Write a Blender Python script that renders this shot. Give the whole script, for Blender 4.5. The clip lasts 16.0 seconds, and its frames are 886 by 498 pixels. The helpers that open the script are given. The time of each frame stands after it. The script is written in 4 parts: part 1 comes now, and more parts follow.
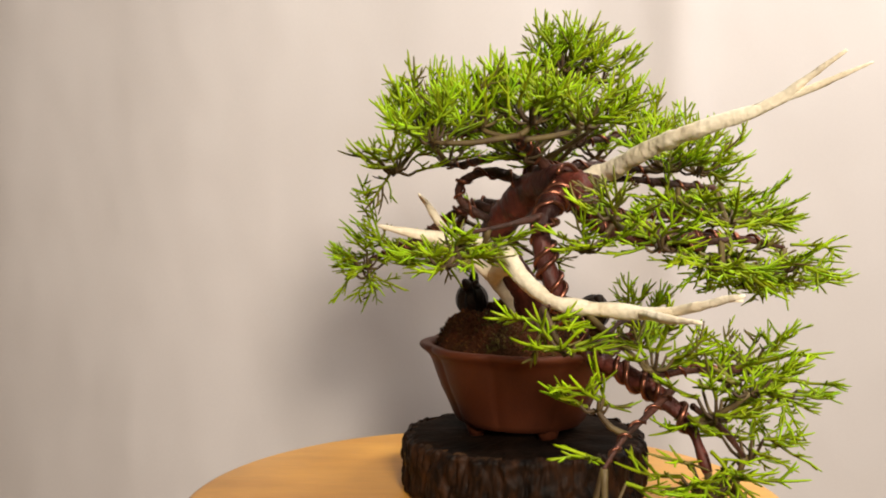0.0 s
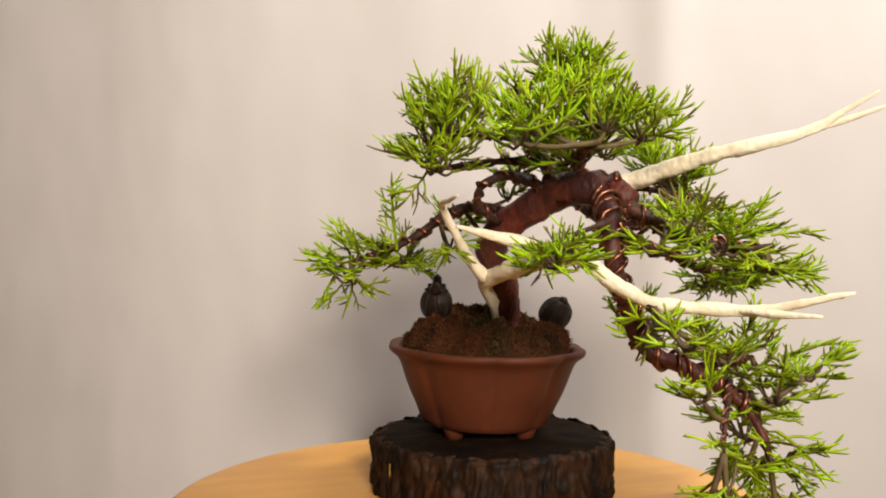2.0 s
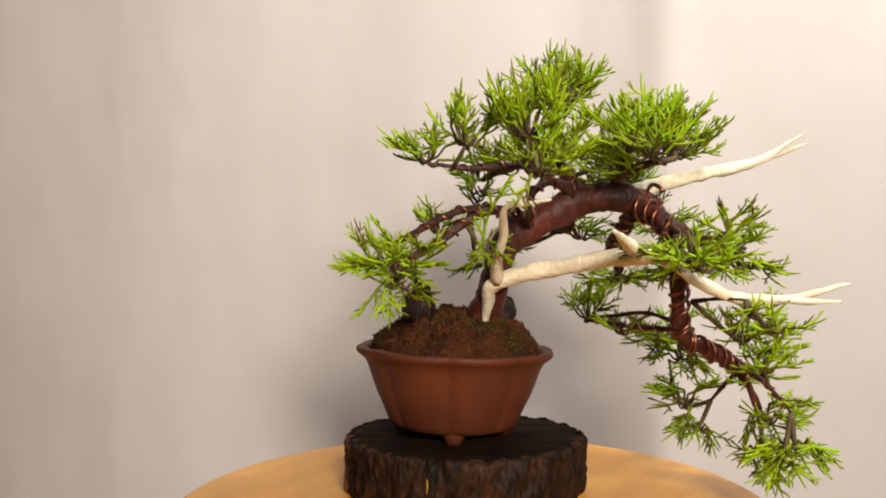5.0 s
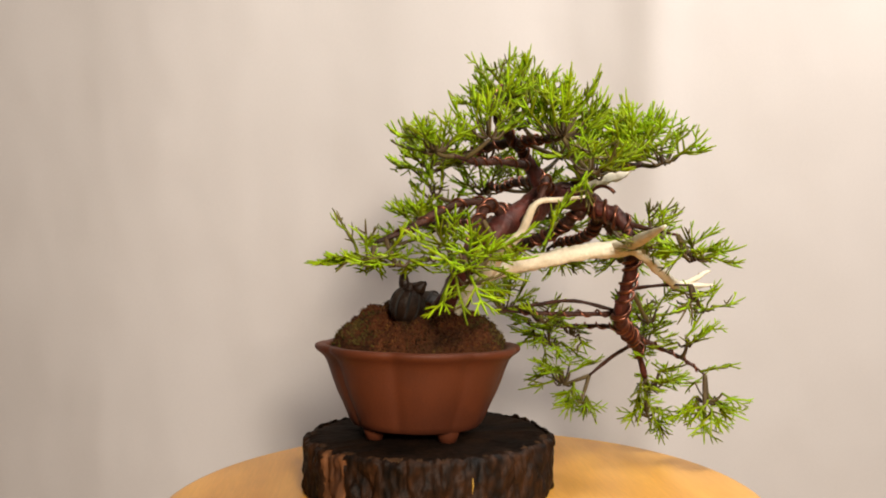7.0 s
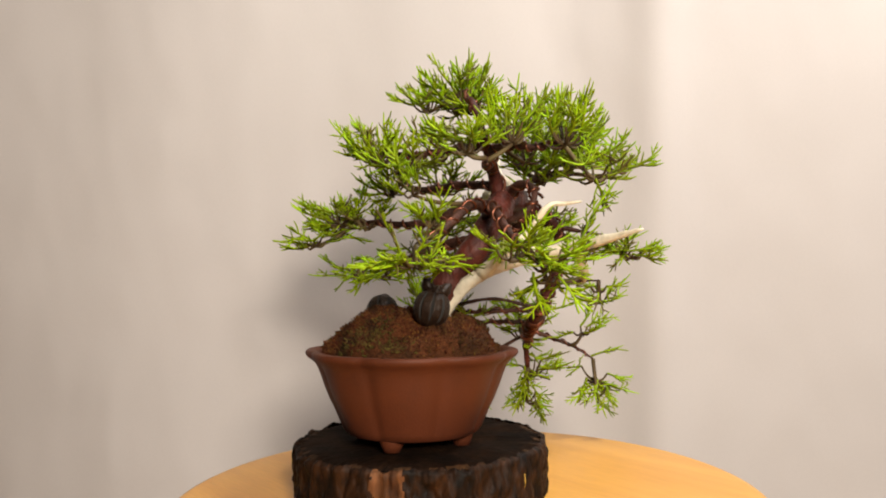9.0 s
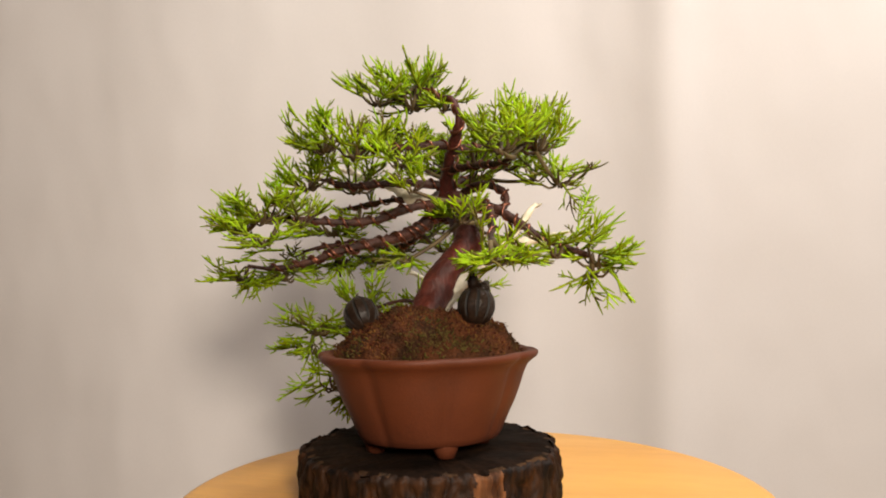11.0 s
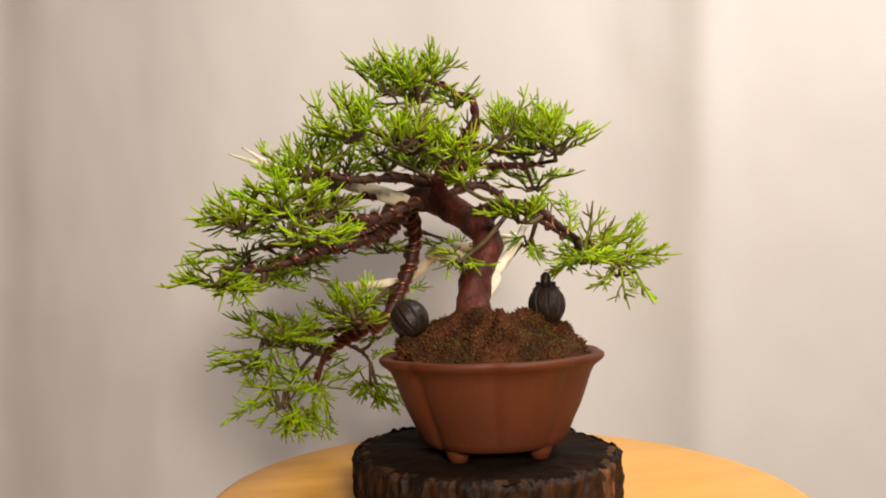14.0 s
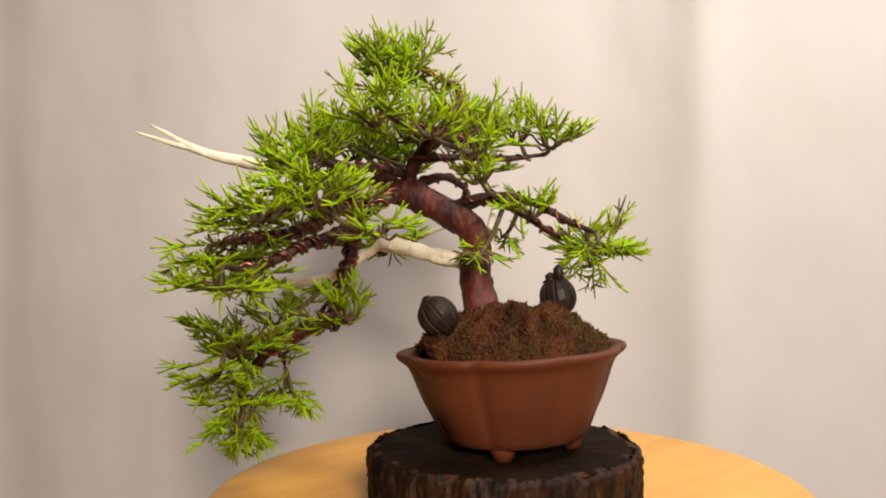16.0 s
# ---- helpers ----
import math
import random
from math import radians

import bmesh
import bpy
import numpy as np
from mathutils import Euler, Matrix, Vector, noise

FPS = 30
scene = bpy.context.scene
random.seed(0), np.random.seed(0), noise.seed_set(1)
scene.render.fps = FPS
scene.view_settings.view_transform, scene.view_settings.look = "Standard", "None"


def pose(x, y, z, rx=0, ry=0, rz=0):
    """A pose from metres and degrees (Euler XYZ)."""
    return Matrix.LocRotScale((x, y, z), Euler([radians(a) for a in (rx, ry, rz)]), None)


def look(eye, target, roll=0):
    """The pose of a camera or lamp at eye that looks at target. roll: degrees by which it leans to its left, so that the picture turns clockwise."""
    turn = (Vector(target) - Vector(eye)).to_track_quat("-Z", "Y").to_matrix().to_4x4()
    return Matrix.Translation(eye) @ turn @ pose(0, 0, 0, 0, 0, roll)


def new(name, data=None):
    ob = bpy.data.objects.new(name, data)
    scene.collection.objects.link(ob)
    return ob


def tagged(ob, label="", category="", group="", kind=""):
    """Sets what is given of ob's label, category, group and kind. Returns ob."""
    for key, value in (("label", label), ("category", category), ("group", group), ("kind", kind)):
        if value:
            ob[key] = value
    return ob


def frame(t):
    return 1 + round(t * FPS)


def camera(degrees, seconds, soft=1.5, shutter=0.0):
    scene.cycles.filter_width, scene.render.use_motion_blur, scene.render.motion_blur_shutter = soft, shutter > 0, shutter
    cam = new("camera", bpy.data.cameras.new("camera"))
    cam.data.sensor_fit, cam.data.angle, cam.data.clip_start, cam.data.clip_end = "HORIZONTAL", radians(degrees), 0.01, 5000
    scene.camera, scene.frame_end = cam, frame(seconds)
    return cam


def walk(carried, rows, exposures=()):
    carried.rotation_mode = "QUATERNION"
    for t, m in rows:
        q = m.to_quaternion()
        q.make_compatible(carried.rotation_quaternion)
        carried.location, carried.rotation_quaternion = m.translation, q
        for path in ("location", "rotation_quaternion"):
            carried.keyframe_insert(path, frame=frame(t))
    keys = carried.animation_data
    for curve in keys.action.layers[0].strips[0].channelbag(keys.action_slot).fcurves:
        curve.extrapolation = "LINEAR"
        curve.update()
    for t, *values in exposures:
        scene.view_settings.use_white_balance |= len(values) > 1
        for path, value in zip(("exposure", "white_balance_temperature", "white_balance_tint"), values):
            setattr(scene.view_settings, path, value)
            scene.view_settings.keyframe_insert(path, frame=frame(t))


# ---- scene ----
# The camera is held before the table and pans a little
cam = camera(56.36, 16.0, soft=1.95)
walk(cam, [
    (0.0, pose(0.0002, -0.4830, 0.1402, 90.21, 0, 2.90) @ pose(0, 0, 0, 0, 0, -0.26)),
    (0.5, pose(-0.0000, -0.4829, 0.1406, 90.16, 0, 2.76) @ pose(0, 0, 0, 0, 0, -0.43)),
    (1.0, pose(0.0039, -0.4820, 0.1399, 90.37, 0, 2.25) @ pose(0, 0, 0, 0, 0, -0.22)),
    (1.5, pose(0.0035, -0.4821, 0.1404, 90.49, 0, 2.23) @ pose(0, 0, 0, 0, 0, -0.03)),
    (2.0, pose(0.0020, -0.4831, 0.1376, 90.74, 0, 2.05) @ pose(0, 0, 0, 0, 0, 0.17)),
    (2.5, pose(-0.0003, -0.4809, 0.1390, 90.25, 0, 2.19) @ pose(0, 0, 0, 0, 0, 0.20)),
    (3.0, pose(0.0000, -0.4819, 0.1354, 90.38, 0, 1.99) @ pose(0, 0, 0, 0, 0, 0.04)),
    (3.5, pose(-0.0045, -0.4811, 0.1364, 90.37, 0, 1.61) @ pose(0, 0, 0, 0, 0, -0.30)),
    (4.0, pose(0.0007, -0.4833, 0.1391, 90.62, 0, 2.09) @ pose(0, 0, 0, 0, 0, -0.29)),
    (6.5, pose(-0.0015, -0.4779, 0.1406, 90.31, 0, 1.57) @ pose(0, 0, 0, 0, 0, -0.64)),
    (7.0, pose(-0.0019, -0.4774, 0.1404, 90.16, 0, 1.11) @ pose(0, 0, 0, 0, 0, -0.62)),
    (7.5, pose(-0.0015, -0.4791, 0.1395, 90.14, 0, 1.03) @ pose(0, 0, 0, 0, 0, -0.77)),
    (8.0, pose(-0.0027, -0.4783, 0.1401, 89.98, 0, 1.20) @ pose(0, 0, 0, 0, 0, -0.92)),
    (8.5, pose(-0.0035, -0.4779, 0.1405, 90.09, 0, 1.07) @ pose(0, 0, 0, 0, 0, -0.85)),
    (9.0, pose(0.0000, -0.4794, 0.1447, 89.76, 0, 1.56) @ pose(0, 0, 0, 0, 0, -1.10)),
    (11.5, pose(0.0023, -0.4796, 0.1397, 90.20, 0, 2.45) @ pose(0, 0, 0, 0, 0, -0.87)),
    (12.0, pose(0.0013, -0.4786, 0.1405, 89.86, 0, 2.55) @ pose(0, 0, 0, 0, 0, -0.64)),
    (12.5, pose(0.0007, -0.4790, 0.1390, 90.02, 0, 3.00) @ pose(0, 0, 0, 0, 0, -0.63)),
    (13.0, pose(0.0016, -0.4786, 0.1407, 89.70, 0, 3.41) @ pose(0, 0, 0, 0, 0, -0.39)),
    (13.5, pose(-0.0004, -0.4799, 0.1398, 89.96, 0, 3.89) @ pose(0, 0, 0, 0, 0, -0.49)),
    (14.0, pose(-0.0014, -0.4811, 0.1399, 90.21, 0, 4.42) @ pose(0, 0, 0, 0, 0, -0.66)),
    (14.5, pose(-0.0009, -0.4793, 0.1440, 89.72, 0, 4.37) @ pose(0, 0, 0, 0, 0, -0.72)),
    (15.0, pose(-0.0001, -0.4772, 0.1385, 90.28, 0, 4.20) @ pose(0, 0, 0, 0, 0, -0.86)),
    (15.5, pose(0.0021, -0.4783, 0.1373, 90.32, 0, 4.31) @ pose(0, 0, 0, 0, 0, -1.07)),
    (16.0, pose(0.0031, -0.4774, 0.1428, 89.42, 0, 4.59) @ pose(0, 0, 0, 0, 0, -1.07)),
], exposures=[(0, 0.0), (16, 0.0)])

# Degrees through which the table top has been turned, by seconds
TURN = [
    (0.0, -0.74), (0.5, 4.46), (1.0, 12.40), (1.5, 18.89), (2.0, 22.34), (2.5, 25.26),
    (3.0, 32.18), (3.5, 40.04), (4.0, 46.25), (6.5, 87.30), (7.0, 97.20), (7.5, 108.02),
    (8.0, 110.24), (8.5, 116.02), (9.0, 130.95), (11.5, 173.42), (12.0, 177.75), (12.5, 182.90),
    (13.0, 190.53), (13.5, 195.36), (14.0, 201.67), (14.5, 211.82), (15.0, 219.22), (15.5, 223.39),
    (16.0, 226.31),
]

# ---- world and light ----
world = bpy.data.worlds.new("world")
scene.world = world
world.use_nodes = True
world.node_tree.nodes["Background"].inputs[0].default_value = (0.9, 0.95, 1.0, 1)
world.node_tree.nodes["Background"].inputs[1].default_value = 0.02


def area_lamp(name, place, target, size, watts, colour):
    data = bpy.data.lights.new(name, "AREA")
    data.shape, data.size, data.energy, data.color = "DISK", size, watts, colour
    ob = new(name, data)
    ob.matrix_world = look(place, target)
    return ob


# Unseen light from above right, with no fitting, set by the curtain's brightness
area_lamp("overhead_light", (0.60, -0.10, 1.12), (0.08, 0.1, 0.1), 0.28, 12.2, (1.0, 0.975, 0.945))
# Added front key, unseen and on no wall, placed by the tree's cast shadows
area_lamp("front_key_light", (0.29, -1.18, 0.53), (0.08, 0.30, 0.36), 0.30, 22.4, (1.0, 0.88, 0.735))


# ---- materials ----
def material(name, colour, rough=0.6, metal=0.0, second=None, scale=60.0, fine=0.0, fine_scale=400.0, bump=0.0, bump_scale=300.0,
             stretch=(1, 1, 1), island=0.0, spec=0.5, translucent=0.0, per_object=0.0, contrast=(0.35, 0.65)):
    """A surface with two scales of colour change, relief, and change from piece to piece."""
    m = bpy.data.materials.new(name)
    m.use_nodes = True
    nt = m.node_tree
    nodes, link = nt.nodes, nt.links.new
    bsdf = nodes["Principled BSDF"]
    bsdf.inputs["Roughness"].default_value = rough
    bsdf.inputs["Metallic"].default_value = metal
    bsdf.inputs["Specular IOR Level"].default_value = spec
    tc = nodes.new("ShaderNodeTexCoord")
    mp = nodes.new("ShaderNodeMapping")
    mp.inputs["Scale"].default_value = stretch
    link(tc.outputs["Object"], mp.inputs["Vector"])
    base = nodes.new("ShaderNodeRGB")
    base.outputs[0].default_value = (*colour, 1)
    out = base.outputs[0]
    if second:
        n1 = nodes.new("ShaderNodeTexNoise")
        n1.inputs["Scale"].default_value, n1.inputs["Detail"].default_value = scale, 5
        link(mp.outputs[0], n1.inputs["Vector"])
        ramp = nodes.new("ShaderNodeMapRange")
        ramp.inputs["From Min"].default_value, ramp.inputs["From Max"].default_value = contrast
        link(n1.outputs["Fac"], ramp.inputs["Value"])
        mix = nodes.new("ShaderNodeMix")
        mix.data_type = "RGBA"
        link(ramp.outputs[0], mix.inputs["Factor"])
        link(out, mix.inputs["A"])
        mix.inputs["B"].default_value = (*second, 1)
        out = mix.outputs["Result"]
    hsv = nodes.new("ShaderNodeHueSaturation")
    link(out, hsv.inputs["Color"])
    total = None
    if fine:
        n2 = nodes.new("ShaderNodeTexNoise")
        n2.inputs["Scale"].default_value, n2.inputs["Detail"].default_value = fine_scale, 4
        link(mp.outputs[0], n2.inputs["Vector"])
        r2 = nodes.new("ShaderNodeMapRange")
        r2.inputs["From Min"].default_value, r2.inputs["From Max"].default_value = 0.3, 0.7
        r2.inputs["To Min"].default_value, r2.inputs["To Max"].default_value = 1 - fine, 1 + fine
        link(n2.outputs["Fac"], r2.inputs["Value"])
        total = r2.outputs[0]
    if island or per_object:
        if island:
            geo = nodes.new("ShaderNodeNewGeometry")
            rnd, amount = geo.outputs["Random Per Island"], island
        else:
            oi = nodes.new("ShaderNodeObjectInfo")
            rnd, amount = oi.outputs["Random"], per_object
        r3 = nodes.new("ShaderNodeMapRange")
        r3.inputs["To Min"].default_value, r3.inputs["To Max"].default_value = 1 - amount, 1 + amount
        link(rnd, r3.inputs["Value"])
        if total:
            mul = nodes.new("ShaderNodeMath")
            mul.operation = "MULTIPLY"
            link(total, mul.inputs[0]), link(r3.outputs[0], mul.inputs[1])
            total = mul.outputs[0]
        else:
            total = r3.outputs[0]
        hue = nodes.new("ShaderNodeMapRange")
        hue.inputs["To Min"].default_value, hue.inputs["To Max"].default_value = 0.5 - 0.045 * amount, 0.5 + 0.045 * amount
        link(rnd, hue.inputs["Value"])
        link(hue.outputs[0], hsv.inputs["Hue"])
    if total:
        link(total, hsv.inputs["Value"])
    link(hsv.outputs[0], bsdf.inputs["Base Color"])
    if bump:
        n3 = nodes.new("ShaderNodeTexNoise")
        n3.inputs["Scale"].default_value, n3.inputs["Detail"].default_value = bump_scale, 6
        link(mp.outputs[0], n3.inputs["Vector"])
        b = nodes.new("ShaderNodeBump")
        b.inputs["Strength"].default_value, b.inputs["Distance"].default_value = min(1.0, bump), 0.002
        link(n3.outputs["Fac"], b.inputs["Height"])
        link(b.outputs[0], bsdf.inputs["Normal"])
    if translucent:
        tr = nodes.new("ShaderNodeBsdfTranslucent")
        link(hsv.outputs[0], tr.inputs["Color"])
        ms = nodes.new("ShaderNodeMixShader")
        ms.inputs[0].default_value = translucent
        link(bsdf.outputs[0], ms.inputs[1]), link(tr.outputs[0], ms.inputs[2])
        link(ms.outputs[0], nodes["Material Output"].inputs["Surface"])
    return m


M_TABLE = material("light_beech", (0.76, 0.385, 0.072), 0.38, second=(0.68, 0.32, 0.055), scale=6, stretch=(1, 9, 1), fine=0.06, fine_scale=60, bump=0.04, bump_scale=90)
M_BARK = material("dark_bark", (0.032, 0.0125, 0.0046), 0.6, spec=0.16, second=(0.004, 0.0024, 0.0018), scale=95, stretch=(1, 1, 0.45), fine=0.7, fine_scale=240, bump=1.0, bump_scale=160)
M_BARK_BARE = material("bare_wood_patch", (0.17, 0.072, 0.030), 0.7, spec=0.15, second=(0.045, 0.018, 0.008), scale=120, stretch=(1, 1, 0.15), fine=0.35, fine_scale=400, bump=0.6, bump_scale=260)
M_CUT = material("dark_cut_wood", (0.017, 0.008, 0.004), 0.8, spec=0.06, second=(0.006, 0.0034, 0.0022), scale=40, fine=0.4, fine_scale=300, bump=0.5, bump_scale=200)
M_CUT_EDGE = material("worn_cut_edge", (0.070, 0.034, 0.015), 0.8, spec=0.1, second=(0.03, 0.018, 0.011), scale=130, fine=0.3, bump=0.5)
M_FLECK = material("yellow_lichen", (0.32, 0.20, 0.03), 0.8, second=(0.35, 0.2, 0.03), scale=600)
M_POT = material("brown_stoneware", (0.108, 0.0265, 0.0092), 0.6, spec=0.3, second=(0.080, 0.0200, 0.0074), scale=26, fine=0.07, fine_scale=700, bump=0.12, bump_scale=900)
M_MOSS = material("brown_moss", (0.080, 0.026, 0.0095), 0.95, second=(0.034, 0.015, 0.007), scale=70, fine=0.5, fine_scale=900, bump=1.0, bump_scale=700, spec=0.1)
M_MOSS_TUFT = material("moss_fibre", (0.112, 0.036, 0.012), 0.9, second=(0.034, 0.017, 0.006), scale=75, island=0.5, spec=0.1)
M_MOSS_GREEN = material("green_moss_fibre", (0.045, 0.038, 0.008), 0.9, second=(0.085, 0.055, 0.016), scale=90, island=0.45, spec=0.1)
M_TRUNK = material("red_brown_bark", (0.105, 0.022, 0.014), 0.5, spec=0.3, second=(0.032, 0.010, 0.008), scale=60, stretch=(1, 1, 0.5), fine=0.35, fine_scale=350, bump=0.6, bump_scale=350)
M_BRANCH = material("dark_branch_bark", (0.080, 0.030, 0.020), 0.55, spec=0.3, second=(0.030, 0.014, 0.010), scale=90, fine=0.35, fine_scale=500, bump=0.6, bump_scale=500)
M_TWIG = material("twig_bark", (0.105, 0.070, 0.022), 0.65, second=(0.060, 0.034, 0.014), scale=140, island=0.35)
M_JIN = material("bleached_deadwood", (0.80, 0.72, 0.56), 0.65, second=(0.68, 0.57, 0.40), scale=55, stretch=(1, 1, 1), fine=0.08, fine_scale=420, bump=0.6, bump_scale=260, spec=0.25, contrast=(0.45, 0.75))
M_WIRE = material("copper_wire", (0.30, 0.115, 0.07), 0.38, metal=0.9, second=(0.11, 0.042, 0.028), scale=160)
M_YOUNG = material("young_shoots", (0.43, 0.57, 0.007), 0.5, second=(0.29, 0.46, 0.006), scale=45, island=0.35, spec=0.2, translucent=0.26)
M_LEAF = material("mature_shoots", (0.31, 0.40, 0.007), 0.5, second=(0.155, 0.225, 0.006), scale=50, island=0.45, spec=0.2, translucent=0.2)
M_OLD = material("old_shoots", (0.135, 0.150, 0.014), 0.55, second=(0.13, 0.090, 0.024), scale=70, island=0.4, spec=0.3)
M_POD = material("black_seed_pod", (0.016, 0.0080, 0.0048), 0.42, spec=0.22, second=(0.024, 0.013, 0.008), scale=150, fine=0.3, fine_scale=500, bump=0.3, bump_scale=420)
# Floors of the closed slit grooves, near-black in place of open holes
M_SLIT = material("near_black_pod_slit", (0.006, 0.005, 0.004), 0.8, second=(0.012, 0.008, 0.006), scale=300)
M_CURTAIN = material("pale_curtain_cloth", (0.622, 0.583, 0.566), 0.85, second=(0.588, 0.550, 0.537), scale=2.5, fine=0.012, fine_scale=500, bump=0.05, bump_scale=900, spec=0.15)
# Unseen walls; their tone is kept low to cut bounced light and deepen shadows
M_WALL = material("beige_wall_paint", (0.24, 0.20, 0.165), 0.8, second=(0.21, 0.18, 0.15), scale=2, fine=0.02, fine_scale=90)
M_CEIL = material("white_ceiling_paint", (0.55, 0.53, 0.50), 0.85, second=(0.52, 0.50, 0.47), scale=2, fine=0.02, fine_scale=90)
M_FLOOR = material("floor_boards", (0.28, 0.17, 0.09), 0.45, second=(0.22, 0.13, 0.07), scale=4, stretch=(1, 8, 1), fine=0.1, fine_scale=60)
M_METAL = material("painted_steel", (0.05, 0.05, 0.05), 0.4, metal=0.6, second=(0.07, 0.07, 0.07), scale=30)


# ---- mesh helpers ----
class Shape:
    """Faces gathered for one mesh."""

    def __init__(self):
        self.v, self.f, self.m = [], [], []

    def ring_tube(self, path, radii, sides=8, mat=0, cap=True, wobble=0.0, seed=0, flute=0.0):
        """A tube along a path, with a radius at each point, its end closed to a point or a cap."""
        path = [Vector(p) for p in path]
        n = len(path)
        ref = Vector((0.31, 0.22, 0.92))
        start = len(self.v)
        side = None
        for i, p in enumerate(path):
            t = (path[min(i + 1, n - 1)] - path[max(i - 1, 0)])
            t = t.normalized() if t.length > 1e-9 else Vector((0, 0, 1))
            if side is None:
                side = t.cross(ref if abs(t.dot(ref)) < 0.95 else Vector((1, 0, 0))).normalized()
            else:
                side = (side - t * side.dot(t)).normalized()
            other = t.cross(side)
            for k in range(sides):
                a = 2 * math.pi * k / sides
                d = side * math.cos(a) + other * math.sin(a)
                r = radii[i]
                if wobble:
                    q = p + d * r
                    r *= 1 + wobble * (noise.noise(q * 90 + Vector((seed, 0, 0))) + 0.6 * noise.noise(q * 260 + Vector((0, seed, 0))))
                if flute:
                    r *= 1 + flute * (math.sin(3 * a + 0.35 * i + seed) + 0.6 * math.sin(5 * a - 0.2 * i)) * noise.noise(Vector((i * 0.13, seed, a))) * 2
                self.v.append(p + d * r)
        for i in range(n - 1):
            for k in range(sides):
                a, b = start + i * sides + k, start + i * sides + (k + 1) % sides
                self.f.append((a, b, b + sides, a + sides))
                self.m.append(mat)
        if cap:
            last = start + (n - 1) * sides
            self.f.append(tuple(range(last, last + sides)))
            self.f.append(tuple(range(start + sides - 1, start - 1, -1)))
            self.m += [mat, mat]

    def rod(self, base, way, lift, length, radius, mat, segs=2):
        """A thin curved green shoot, thick at its foot and blunt-pointed."""
        s = len(self.v)
        a = way.cross(Vector((0.2, 0.3, 0.93)))
        a = a.normalized() if a.length > 1e-4 else Vector((1, 0, 0))
        b = way.cross(a).normalized()
        p, d = base.copy(), way.copy()
        for i in range(segs + 1):
            r = radius * (1.0, 0.95, 0.8, 0.6)[i]
            self.v += [p + a * r, p - a * (r * 0.5) + b * (r * 0.87), p - a * (r * 0.5) - b * (r * 0.87)]
            if i < segs:
                d = (d + lift * 0.35).normalized()
                p = p + d * (length / (segs + 0.5))
        self.v.append(p + d * (length * 0.5 / (segs + 0.5)))
        for i in range(segs):
            for k in range(3):
                q, w = s + 3 * i + k, s + 3 * i + (k + 1) % 3
                self.f.append((q, w, w + 3, q + 3))
                self.m.append(mat)
        tip, e = len(self.v) - 1, s + 3 * segs
        for k in range(3):
            self.f.append((e + k, e + (k + 1) % 3, tip))
            self.m.append(mat)
        return p

    def mesh(self, name, mats, smooth=True):
        me = bpy.data.meshes.new(name)
        me.from_pydata([tuple(p) for p in self.v], [], self.f)
        for m in mats:
            me.materials.append(m)
        me.polygons.foreach_set("material_index", self.m)
        me.polygons.foreach_set("use_smooth", [smooth] * len(self.f))
        me.update()
        return me


def lathe(profile, sides, lobe=None, mat_of=None):
    """A turned shape from (radius, height) pairs; lobe(angle, i) scales the radius."""
    s = Shape()
    for i, (r, z) in enumerate(profile):
        for k in range(sides):
            a = 2 * math.pi * k / sides
            q = r * (lobe(a, i) if lobe else 1)
            s.v.append(Vector((q * math.cos(a), q * math.sin(a), z)))
    for i in range(len(profile) - 1):
        for k in range(sides):
            a, b = i * sides + k, i * sides + (k + 1) % sides
            s.f.append((a, b, b + sides, a + sides))
            s.m.append(mat_of(i, k) if mat_of else 0)
    return s


def part(name, shape, mats, parent, label="", smooth=True):
    ob = new(name, shape.mesh(name, mats if isinstance(mats, (list, tuple)) else [mats], smooth))
    ob.parent = parent
    if label:
        tagged(ob, label)
    return ob


def thing(name, label, category, group="", kind=""):
    return tagged(new(name), label, category, group, kind)


def spline(points, step=0.004):
    """A smooth path (Catmull-Rom) through points of (x, y, z, radius)."""
    pts = [np.array(p, float) for p in points]
    pts = [2 * pts[0] - pts[1]] + pts + [2 * pts[-1] - pts[-2]]
    out = []
    for i in range(1, len(pts) - 2):
        a, b, c, d = pts[i - 1:i + 3]
        n = max(2, int(np.linalg.norm(c[:3] - b[:3]) / step))
        for k in range(n):
            t = k / n
            out.append(0.5 * (2 * b + (c - a) * t + (2 * a - 5 * b + 4 * c - d) * t * t + (3 * b - a - 3 * c + d) * t ** 3))
    out.append(pts[-2])
    return [Vector(o[:3]) for o in out], [max(0.0004, o[3]) for o in out]


def block(x0, y0, z0, x1, y1, z1):
    s = Shape()
    s.v = [Vector((x, y, z)) for z in (z0, z1) for x, y in ((x0, y0), (x1, y0), (x1, y1), (x0, y1))]
    s.f = [(3, 2, 1, 0), (4, 5, 6, 7), (0, 1, 5, 4), (1, 2, 6, 5), (2, 3, 7, 6), (3, 0, 4, 7)]
    s.m = [0] * 6
    return s


def structure(name, shape, mat, label, smooth=False):
    return tagged(new(name, shape.mesh(name, [mat], smooth)), label, name.split("_")[0], kind="structure")


